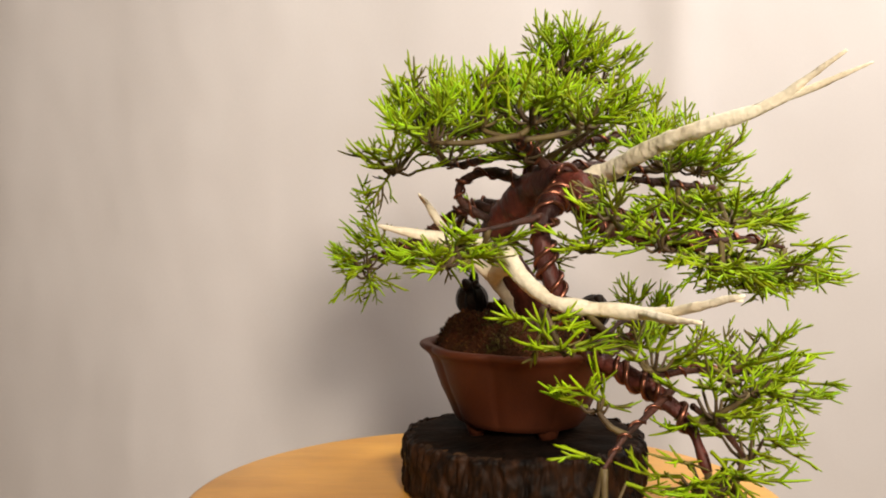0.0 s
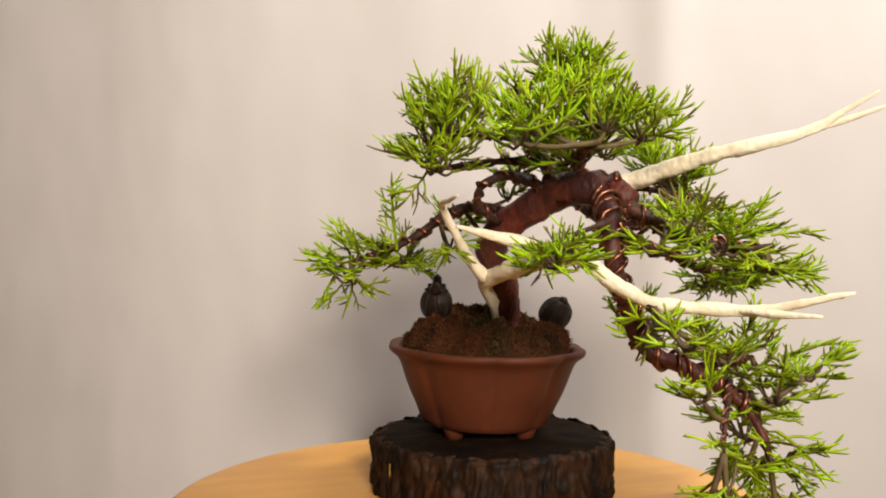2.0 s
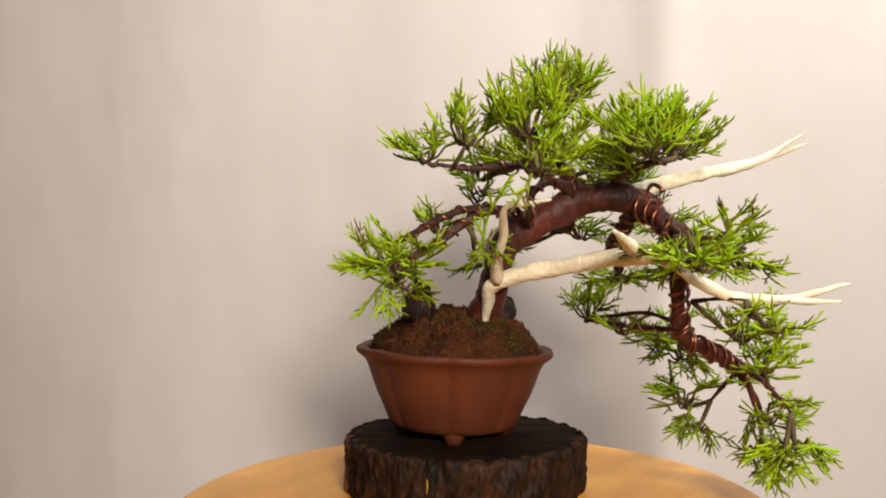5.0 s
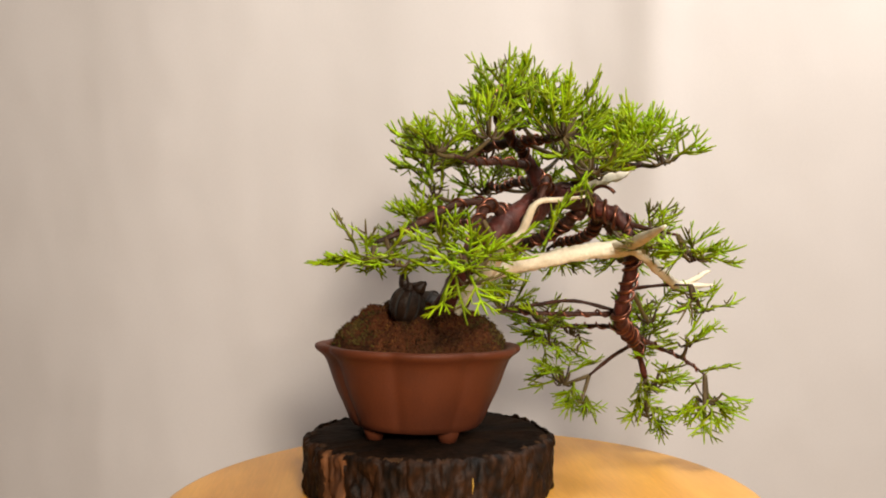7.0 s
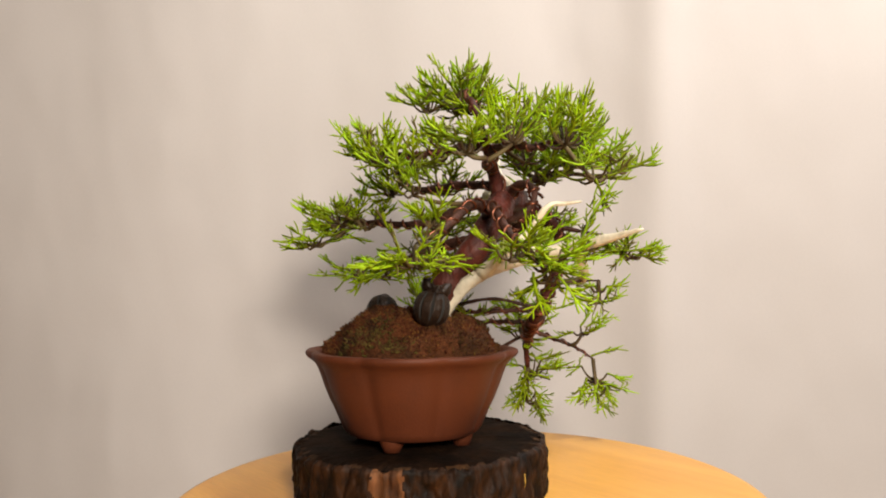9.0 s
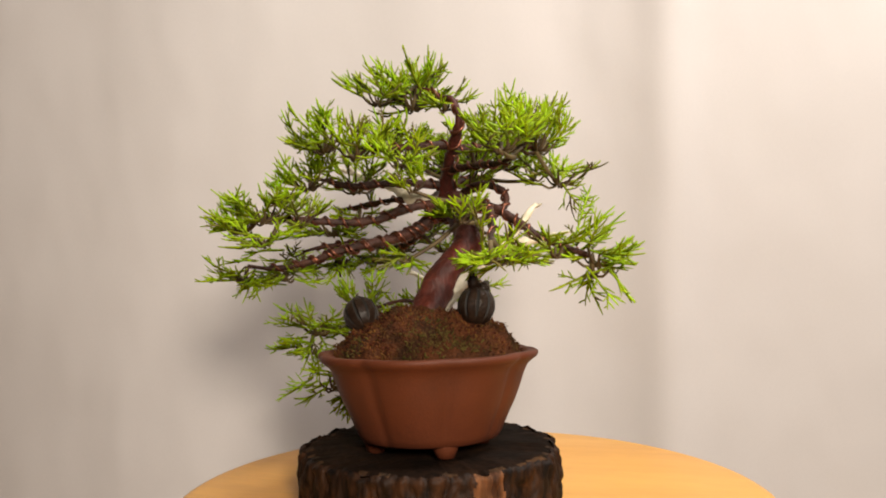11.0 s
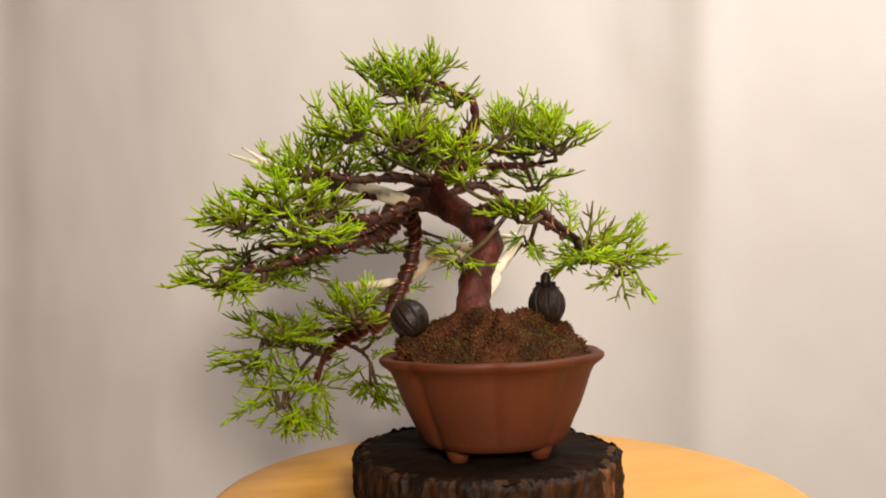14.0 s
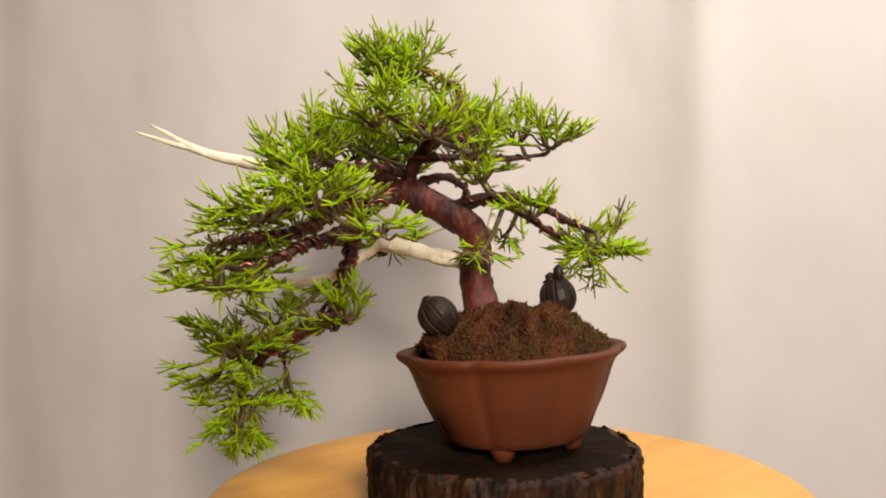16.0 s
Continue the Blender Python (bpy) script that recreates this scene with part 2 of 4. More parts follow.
# ---- the room ----
FLOOR_Z = -0.62
structure("floor", block(-2.2, -2.4, FLOOR_Z - 0.1, 2.2, 0.75, FLOOR_Z), M_FLOOR, "brown wooden floor of the room")
structure("ceiling", block(-2.2, -2.4, 1.85, 2.2, 0.75, 1.95), M_CEIL, "off-white painted ceiling of the room")
structure("wall_north", block(-2.2, 0.65, FLOOR_Z, 2.2, 0.75, 1.85), M_WALL, "plain beige wall behind the curtain")
structure("wall_south", block(-2.2, -2.5, FLOOR_Z, 2.2, -2.4, 1.85), M_WALL, "plain beige wall of the room")
structure("wall_west", block(-2.3, -2.4, FLOOR_Z, -2.2, 0.65, 1.85), M_WALL, "plain beige wall of the room")
structure("wall_east", block(2.2, -2.4, FLOOR_Z, 2.3, 0.65, 1.85), M_WALL, "plain beige wall of the room")


def make_curtain():
    """Pale cloth hanging in broad shallow folds, with a few slack creases."""
    s = Shape()
    nx, nz = 420, 130
    x0, x1, z0, z1 = -1.3, 1.3, FLOOR_Z + 0.02, 1.7

    def bump(x, at, wide, deep):
        return deep * math.exp(-((x - at) / wide) ** 2)

    def depth(x, z):
        y = 0.36
        y += 0.004 * math.sin(x * 9.0 + 0.6) + 0.0012 * math.sin(x * 23.0 + 1.0)
        for at, wide, deep in ((-0.545, 0.05, 0.012), (-0.33, 0.07, -0.004), (-0.14, 0.06, 0.004), (0.118, 0.055, 0.008), (0.204, 0.028, -0.0115), (0.45, 0.07, 0.004), (-0.66, 0.06, -0.006), (0.72, 0.06, -0.02), (-0.85, 0.06, 0.02), (0.95, 0.06, 0.02)):
            y += bump(x + 0.012 * math.sin(z * 2.2 + at * 9), at, wide, deep)
        y += 0.0035 * noise.noise(Vector((x * 7, z * 2.5, 0.3))) + 0.0013 * noise.noise(Vector((x * 22, z * 16, 5.3))) + 0.0006 * noise.noise(Vector((x * 60 + z * 25, z * 45, 1.3)))
        return y

    for j in range(nz + 1):
        z = z0 + (z1 - z0) * j / nz
        for i in range(nx + 1):
            x = x0 + (x1 - x0) * i / nx
            s.v.append(Vector((x, depth(x, z), z)))
    w = nx + 1
    for j in range(nz):
        for i in range(nx):
            a = j * w + i
            s.f.append((a, a + 1, a + w + 1, a + w))
            s.m.append(0)
    ob = new("curtain", s.mesh("curtain", [M_CURTAIN]))
    so = ob.modifiers.new("thickness", "SOLIDIFY")
    so.thickness, so.offset = 0.0015, 1
    return tagged(ob, "pale grey-pink cloth curtain hanging in soft folds behind the table", "curtain")


curtain = make_curtain()


# ---- the table ----
def make_table():
    t = thing("round_table", "round light beech table top that turns on a dark stem", "table")
    R = 0.1718
    prof = [(0.0005, 0.0), (0.06, 0.0), (0.12, 0.0), (R - 0.006, 0.0), (R - 0.002, -0.0012), (R, -0.004), (R, -0.016), (R - 0.003, -0.0195), (R - 0.01, -0.02), (0.0005, -0.02)]
    part("table_top", lathe(prof, 128), M_TABLE, t)
    stem = [(0.0005, -0.021), (0.06, -0.021), (0.06, -0.028), (0.02, -0.034), (0.02, -0.56), (0.03, -0.585), (0.14, -0.60), (0.15, FLOOR_Z), (0.0005, FLOOR_Z)]
    t.location = (-0.0021, 0.0014, 0)
    part("stem", lathe(stem, 40), M_METAL, t, "dark steel stem with a round foot")
    return t


table = make_table()

# ---- the wood slice ----
SLAB = Vector((0.0234, 0.0187, 0.0))
SLAB_R, SLAB_H = 0.0720, 0.0322


def slab_radius(a, z):
    c, s = math.cos(a), math.sin(a)
    r = 1 + 0.040 * noise.noise(Vector((c * 1.6, s * 1.6, 0.2))) + 0.030 * noise.noise(Vector((c * 4.2, s * 4.2, 3.1 + z * 4)))
    groove = abs(noise.noise(Vector((c * 5.2 + 0.5 * noise.noise(Vector((c * 9, s * 9, z * 60))), s * 5.2, z * 22 + 7.0))))
    plate = noise.noise(Vector((c * 10, s * 10, z * 75 + 1.0)))
    fine = abs(noise.noise(Vector((c * 19, s * 19, z * 40 + 2.0))))
    r += 0.17 * (min(groove, 0.16) - 0.11) + 0.055 * (min(fine, 0.25) - 0.12) + 0.034 * max(-0.25, min(0.25, plate * 2.2))
    r += 0.018 * noise.noise(Vector((c * 34, s * 34, z * 190)))
    return SLAB_R * r


def make_slab():
    t = thing("wood_slice", "dark stained wood slice with rough bark, standing on the round table", "wood slice")
    t.location = SLAB
    n, rows = 420, 22
    s = Shape()
    for j in range(rows + 1):
        z = SLAB_H * j / rows
        edge = 1 - 0.035 * max(0, (j - rows + 1.5) / 1.5) ** 2 - 0.012 * max(0, (1 - j) / 1)
        for k in range(n):
            a = 2 * math.pi * k / n
            r = slab_radius(a, z) * edge
            dz = (0.0018 * noise.noise(Vector((math.cos(a) * 7, math.sin(a) * 7, 2))) + 0.0014 * noise.noise(Vector((math.cos(a) * 24, math.sin(a) * 24, 5)))) * max(0.0, (j - rows + 4) / 4)
            s.v.append(Vector((r * math.cos(a), r * math.sin(a), z + dz)))
    for j in range(rows):
        for k in range(n):
            a, b = j * n + k, j * n + (k + 1) % n
            deg = 360 * (k + 0.5) / n
            wide = 6.5 + 3.5 * noise.noise(Vector((j * 0.22, 1, 1 + (1 if deg > 129.5 else 0) * 4)))
            s.f.append((a, b, b + n, a + n))
            s.m.append(1 if abs(deg - 129.5) < wide else 0)
    s.f.append(tuple(range(n - 1, -1, -1)))
    s.m.append(0)
    part("bark", s, [M_BARK, M_BARK_BARE], t, "rough furrowed dark bark with one bare reddish patch")
    top = Shape()
    rings = 16
    for j in range(rings + 1):
        q = j / rings
        for k in range(n):
            a = 2 * math.pi * k / n
            r = slab_radius(a, SLAB_H) * 0.966 * max(q, 0.004)
            z = SLAB_H + 0.0012 * noise.noise(Vector((r * math.cos(a) * 55, r * math.sin(a) * 55, 4)))
            z += 0.0005 * math.sin(r * 1500) * (0.5 + noise.noise(Vector((a * 2, r * 30, 0))))
            z -= 0.0004 * (1 - q)
            if j == rings:
                z -= 0.0012
            top.v.append(Vector((r * math.cos(a), r * math.sin(a), z)))
    for j in range(rings):
        for k in range(n):
            a, b = j * n + k, j * n + (k + 1) % n
            top.f.append((a, b, b + n, a + n))
            top.m.append(1 if j == rings - 1 and noise.noise(Vector((math.cos(6.283 * k / n) * 9, math.sin(6.283 * k / n) * 9, 9))) > 0.1 else 0)
    part("cut_face", top, [M_CUT, M_CUT_EDGE], t, "dark smooth sawn top with a worn rim")
    f = Shape()
    a = math.radians(193)
    r = slab_radius(a, 0.022) + 0.0002
    c = Vector((r * math.cos(a), r * math.sin(a), 0.0180))
    u = Vector((-math.sin(a), math.cos(a), 0))
    f.ring_tube([c + Vector((0, 0, -0.004)), c + u * 0.0006, c + Vector((0, 0, 0.004)) + u * 0.0004], [0.0002, 0.0005, 0.0003], 7, wobble=0.3)
    part("lichen_fleck", f, M_FLECK, t, "small yellow fleck on the bark")
    return t


slab = make_slab()

# ---- the pot ----
POT = Vector((0.0200, 0.0270, 0.0))
POT_LEAN = Matrix.Translation(POT) @ Matrix.Rotation(math.radians(2.12), 4, Vector((0.894, 0.447, 0)))
CREASE = math.radians(26)


def make_pot():
    t = thing("bonsai_pot", "unglazed reddish-brown stoneware pot with eight lobes and small feet", "pot")
    t.matrix_basis = POT_LEAN
    outer = [(0.0004, 0.0376), (0.026, 0.0376), (0.0352, 0.0377), (0.0380, 0.0390), (0.0399, 0.0425), (0.0432, 0.0505), (0.0468, 0.0580), (0.0495, 0.0650), (0.0515, 0.0710),
             (0.0530, 0.0750), (0.0546, 0.0780), (0.0572, 0.0803), (0.0592, 0.0818), (0.0601, 0.0832), (0.0599, 0.0848), (0.0588, 0.0854), (0.0550, 0.0852), (0.0530, 0.0842), (0.0518, 0.0820),
             (0.0505, 0.0770), (0.0004, 0.0760)]

    def lobe(a, i):
        d = (a - CREASE + math.pi / 8) % (math.pi / 4) - math.pi / 8
        f = math.cos(math.pi / 8 * 0.0) - 0.022 * math.exp(-(d / 0.075) ** 2) - 0.014 * math.cos(d * 8)
        k = min(1.0, max(0.0, (i - 1) / 3))
        return 1.012 + (f - 1) * k

    part("body", lathe(outer, 256, lobe), M_POT, t)
    for q in range(4):
        a = CREASE + 0.09 + math.pi / 2 * q
        f = Shape()
        u = Vector((math.cos(a), math.sin(a), 0))
        c = u * 0.0292
        f.ring_tube([c + Vector((0, 0, 0.0398)), c + u * 0.0004 + Vector((0, 0, 0.0376)), c + u * 0.0008 + Vector((0, 0, 0.0352)), c + u * 0.0010 + Vector((0, 0, 0.0316))],
                    [0.0082, 0.0076, 0.0062, 0.0046], 14)
        part("foot", f, M_POT, t)
    return t


pot = make_pot()


# ---- the moss ----
def mound(x, y):
    """Height of the moss over the middle of the pot."""
    r = math.hypot(x, y) / 0.0530
    gentle = max(0.0, math.cos(math.atan2(y, x) - 0.95))
    z = 0.0830 + 0.0205 * max(0.0, 1 - r ** (3.4 - 1.2 * gentle)) ** 0.75
    z += 0.0045 * math.exp(-((x - 0.003) ** 2 + (y - 0.014) ** 2) / 0.0009)
    z += 0.0075 * math.exp(-((x - 0.0440) ** 2 + (y + 0.0145) ** 2) / 0.00011)
    p = Vector((x, y, 0))
    return z + 0.0062 * noise.noise(p * 48) + 0.0052 * noise.noise(p * 125 + Vector((3, 0, 0))) - 0.0042 * max(0.0, 0.25 - abs(noise.noise(p * 40 + Vector((0, 7, 0))))) * 4


def make_moss():
    t = thing("moss_mound", "mound of brown and dull green moss filling the pot", "moss")
    t.matrix_basis = POT_LEAN
    s = Shape()
    rings, n = 34, 110
    for j in range(rings + 1):
        r = 0.0516 * (j / rings) + 0.0001
        for k in range(n):
            a = 2 * math.pi * k / n
            rr = r * (1 + 0.025 * noise.noise(Vector((math.cos(a) * 3, math.sin(a) * 3, j * 0.1))))
            x, y = rr * math.cos(a), rr * math.sin(a)
            s.v.append(Vector((x, y, mound(x, y) + 0.0012 * noise.noise(Vector((x * 400, y * 400, 1))) - (0.004 if j == rings else 0))))
    for j in range(rings):
        for k in range(n):
            a, b = j * n + k, j * n + (k + 1) % n
            s.f.append((a, b, b + n, a + n))
            s.m.append(0)
    part("moss_bed", s, M_MOSS, t)
    rng = random.Random(5)
    tuft = Shape()
    for _ in range(7000):
        a, r = rng.uniform(0, 6.283), 0.0512 * math.sqrt(rng.random())
        x, y = r * math.cos(a), r * math.sin(a)
        green = noise.noise(Vector((x * 38, y * 38, 8))) + rng.uniform(-0.25, 0.25)
        way = Vector((x * 6 + rng.uniform(-0.9, 0.9), y * 6 + rng.uniform(-0.9, 0.9), rng.uniform(0.3, 1.0))).normalized()
        tuft.rod(Vector((x, y, mound(x, y) - 0.0006)), way, Vector((0, 0, rng.uniform(-0.8, 0.3))), rng.uniform(0.0014, 0.0030), rng.uniform(0.00026, 0.00052), 1 if green > 0.16 else 0, 2)
    tagged(part("moss_fibre", tuft, [M_MOSS_TUFT, M_MOSS_GREEN], t), "short dry moss fibres", kind="stuff")
    return t


moss = make_moss()


# ---- the seed pods ----
def make_pod(place, lean, crown):
    t = thing("seed_pod", "", "seed pod", "seed pods on the moss")
    body = Shape()
    n, rows, R = 160, 26, 0.0102
    ribs = 10
    for j in range(rows + 1):
        q = math.pi * (0.02 + 0.96 * j / rows)
        for k in range(n):
            a = 2 * math.pi * k / n
            d = abs(((a * ribs / (2 * math.pi)) % 1) - 0.5) * 2
            slit = max(0.0, math.sin(q)) ** 1.5 * (1 if d < 0.20 else 0)
            r = R * (math.sin(q) ** 0.85) * (1 - 0.012 * math.cos(a * ribs * 1.0) - 0.26 * slit)
            body.v.append(Vector((r * math.cos(a), r * math.sin(a), -1.03 * R * math.cos(q))))
    for j in range(rows):
        for k in range(n):
            a, b = j * n + k, j * n + (k + 1) % n
            d = abs((((k + 0.5) / n * ribs) % 1) - 0.5) * 2
            body.f.append((a, b, b + n, a + n))
            body.m.append(1 if d < 0.26 and 6 < j < 21 else 0)
    body.f += [tuple(range(n - 1, -1, -1)), tuple(range(rows * n, rows * n + n))]
    body.m += [0, 0]
    part("pod_body", body, [M_POD, M_SLIT], t)
    if crown:
        for ang, out, high, wide in ((0.3, 0.0052, 0.0066, 0.0044), (3.3, 0.0058, 0.0054, 0.0048), (1.9, 0.0032, 0.0026, 0.0038), (4.9, 0.0032, 0.0028, 0.0038)):
            h = Shape()
            u = Vector((math.cos(ang), math.sin(ang), 0))
            z = Vector((0, 0, 1))
            h.ring_tube([u * 0.0035 + z * 0.0085, u * out + z * (0.0095 + high * 0.4), u * (out + 0.0008) + z * (0.0095 + high * 0.8), u * (out + 0.0022) + z * (0.0095 + high)],
                        [wide, wide * 0.75, wide * 0.5, wide * 0.28], 8, wobble=0.5, seed=ang)
            part("crown_tip", h, M_POD, t)
    else:
        h = Shape()
        h.ring_tube([Vector((0, 0, 0.0095)), Vector((0, 0, 0.0110)), Vector((0.0004, 0, 0.0114))], [0.0048, 0.0034, 0.0016], 10, wobble=0.3)
        part("crown_tip", h, M_POD, t)
    base = Matrix.Translation(place) @ lean.to_matrix().to_4x4()
    t.matrix_basis = base
    return t


pod_tall = tagged(make_pod((-0.0084, 0.0327, 0.1105), Euler((0.10, -0.24, 0.9)), True), "ribbed black seed pod with a spiky crown, upright on the moss")
pod_round = tagged(make_pod((0.0642, 0.0145, 0.1040), Euler((0.55, 0.45, 0.2)), False), "ribbed black seed pod lying tilted on the moss")


# ---- the tree ----
TREE = thing("bonsai_tree", "juniper bonsai with wired branches, bright green shoots and bleached deadwood", "bonsai tree")


def limb(name, points, mat, sides=12, wobble=0.25, seed=0, label="", parent=TREE, step=0.003, thin=1.0, flute=0.0):
    path, radii = spline(points, step)
    radii = [r * thin for r in radii]
    s = Shape()
    s.ring_tube(path, radii, sides, wobble=wobble, seed=seed, flute=flute)
    ob = part(name, s, mat, parent, label)
    return ob, path, radii


def coil(path, radii, turns, gauge, parent, phase=0.0, start=0.0, end=1.0):
    """Copper wire wound round a branch."""
    n = len(path)
    steps = int(max(24, turns * 14))
    ref = Vector((0.31, 0.22, 0.92))
    pts = []
    for i in range(steps + 1):
        q = start + (end - start) * i / steps
        x = q * (n - 1)
        k = min(int(x), n - 2)
        p = path[k].lerp(path[k + 1], x - k)
        r = radii[k] * 1.04 + gauge * (0.6 + 0.5 * math.sin(i * 0.37 + phase))
        t = (path[min(k + 2, n - 1)] - path[max(k - 1, 0)]).normalized()
        u = t.cross(ref if abs(t.dot(ref)) < 0.95 else Vector((1, 0, 0))).normalized()
        w = t.cross(u)
        a = phase + 2 * math.pi * turns * i / steps + 1.1 * math.sin(9.0 * q + phase * 3 + gauge * 9000)
        pts.append(p + (u * math.cos(a) + w * math.sin(a)) * r)
    s = Shape()
    s.ring_tube(pts, [gauge] * len(pts), 6)
    return part("wire", s, M_WIRE, parent, "wound copper wire")


def ring(centre, normal, radius, gauge, parent, sweep=5.4):
    """A loose loop of wire."""
    nrm = Vector(normal).normalized()
    u = nrm.cross(Vector((0, 0, 1))).normalized()
    w = nrm.cross(u)
    pts = [Vector(centre) + (u * math.cos(a) + w * math.sin(a)) * radius + nrm * (0.0012 * a) for a in [0.4 + sweep * i / 20 for i in range(21)]]
    s = Shape()
    s.ring_tube(pts, [gauge] * len(pts), 6)
    return part("wire", s, M_WIRE, parent, "loose loop of copper wire")


TRUNK = [(0.0285, 0.0085, 0.0880, 0.0125), (0.0250, 0.0055, 0.1050, 0.0100), (0.0185, -0.0050, 0.1258, 0.0088), (0.0065, -0.0175, 0.1460, 0.0086), (0.0140, -0.0370, 0.1615, 0.0086),
         (0.0255, -0.0560, 0.1722, 0.0085), (0.0340, -0.0740, 0.1748, 0.0086), (0.0440, -0.0870, 0.1710, 0.0078), (0.0490, -0.0960, 0.1670, 0.0055)]
trunk, trunk_path, trunk_r = limb("trunk", TRUNK, M_TRUNK, 20, 0.22, 3, "twisted red-brown bark, arched over the pot")

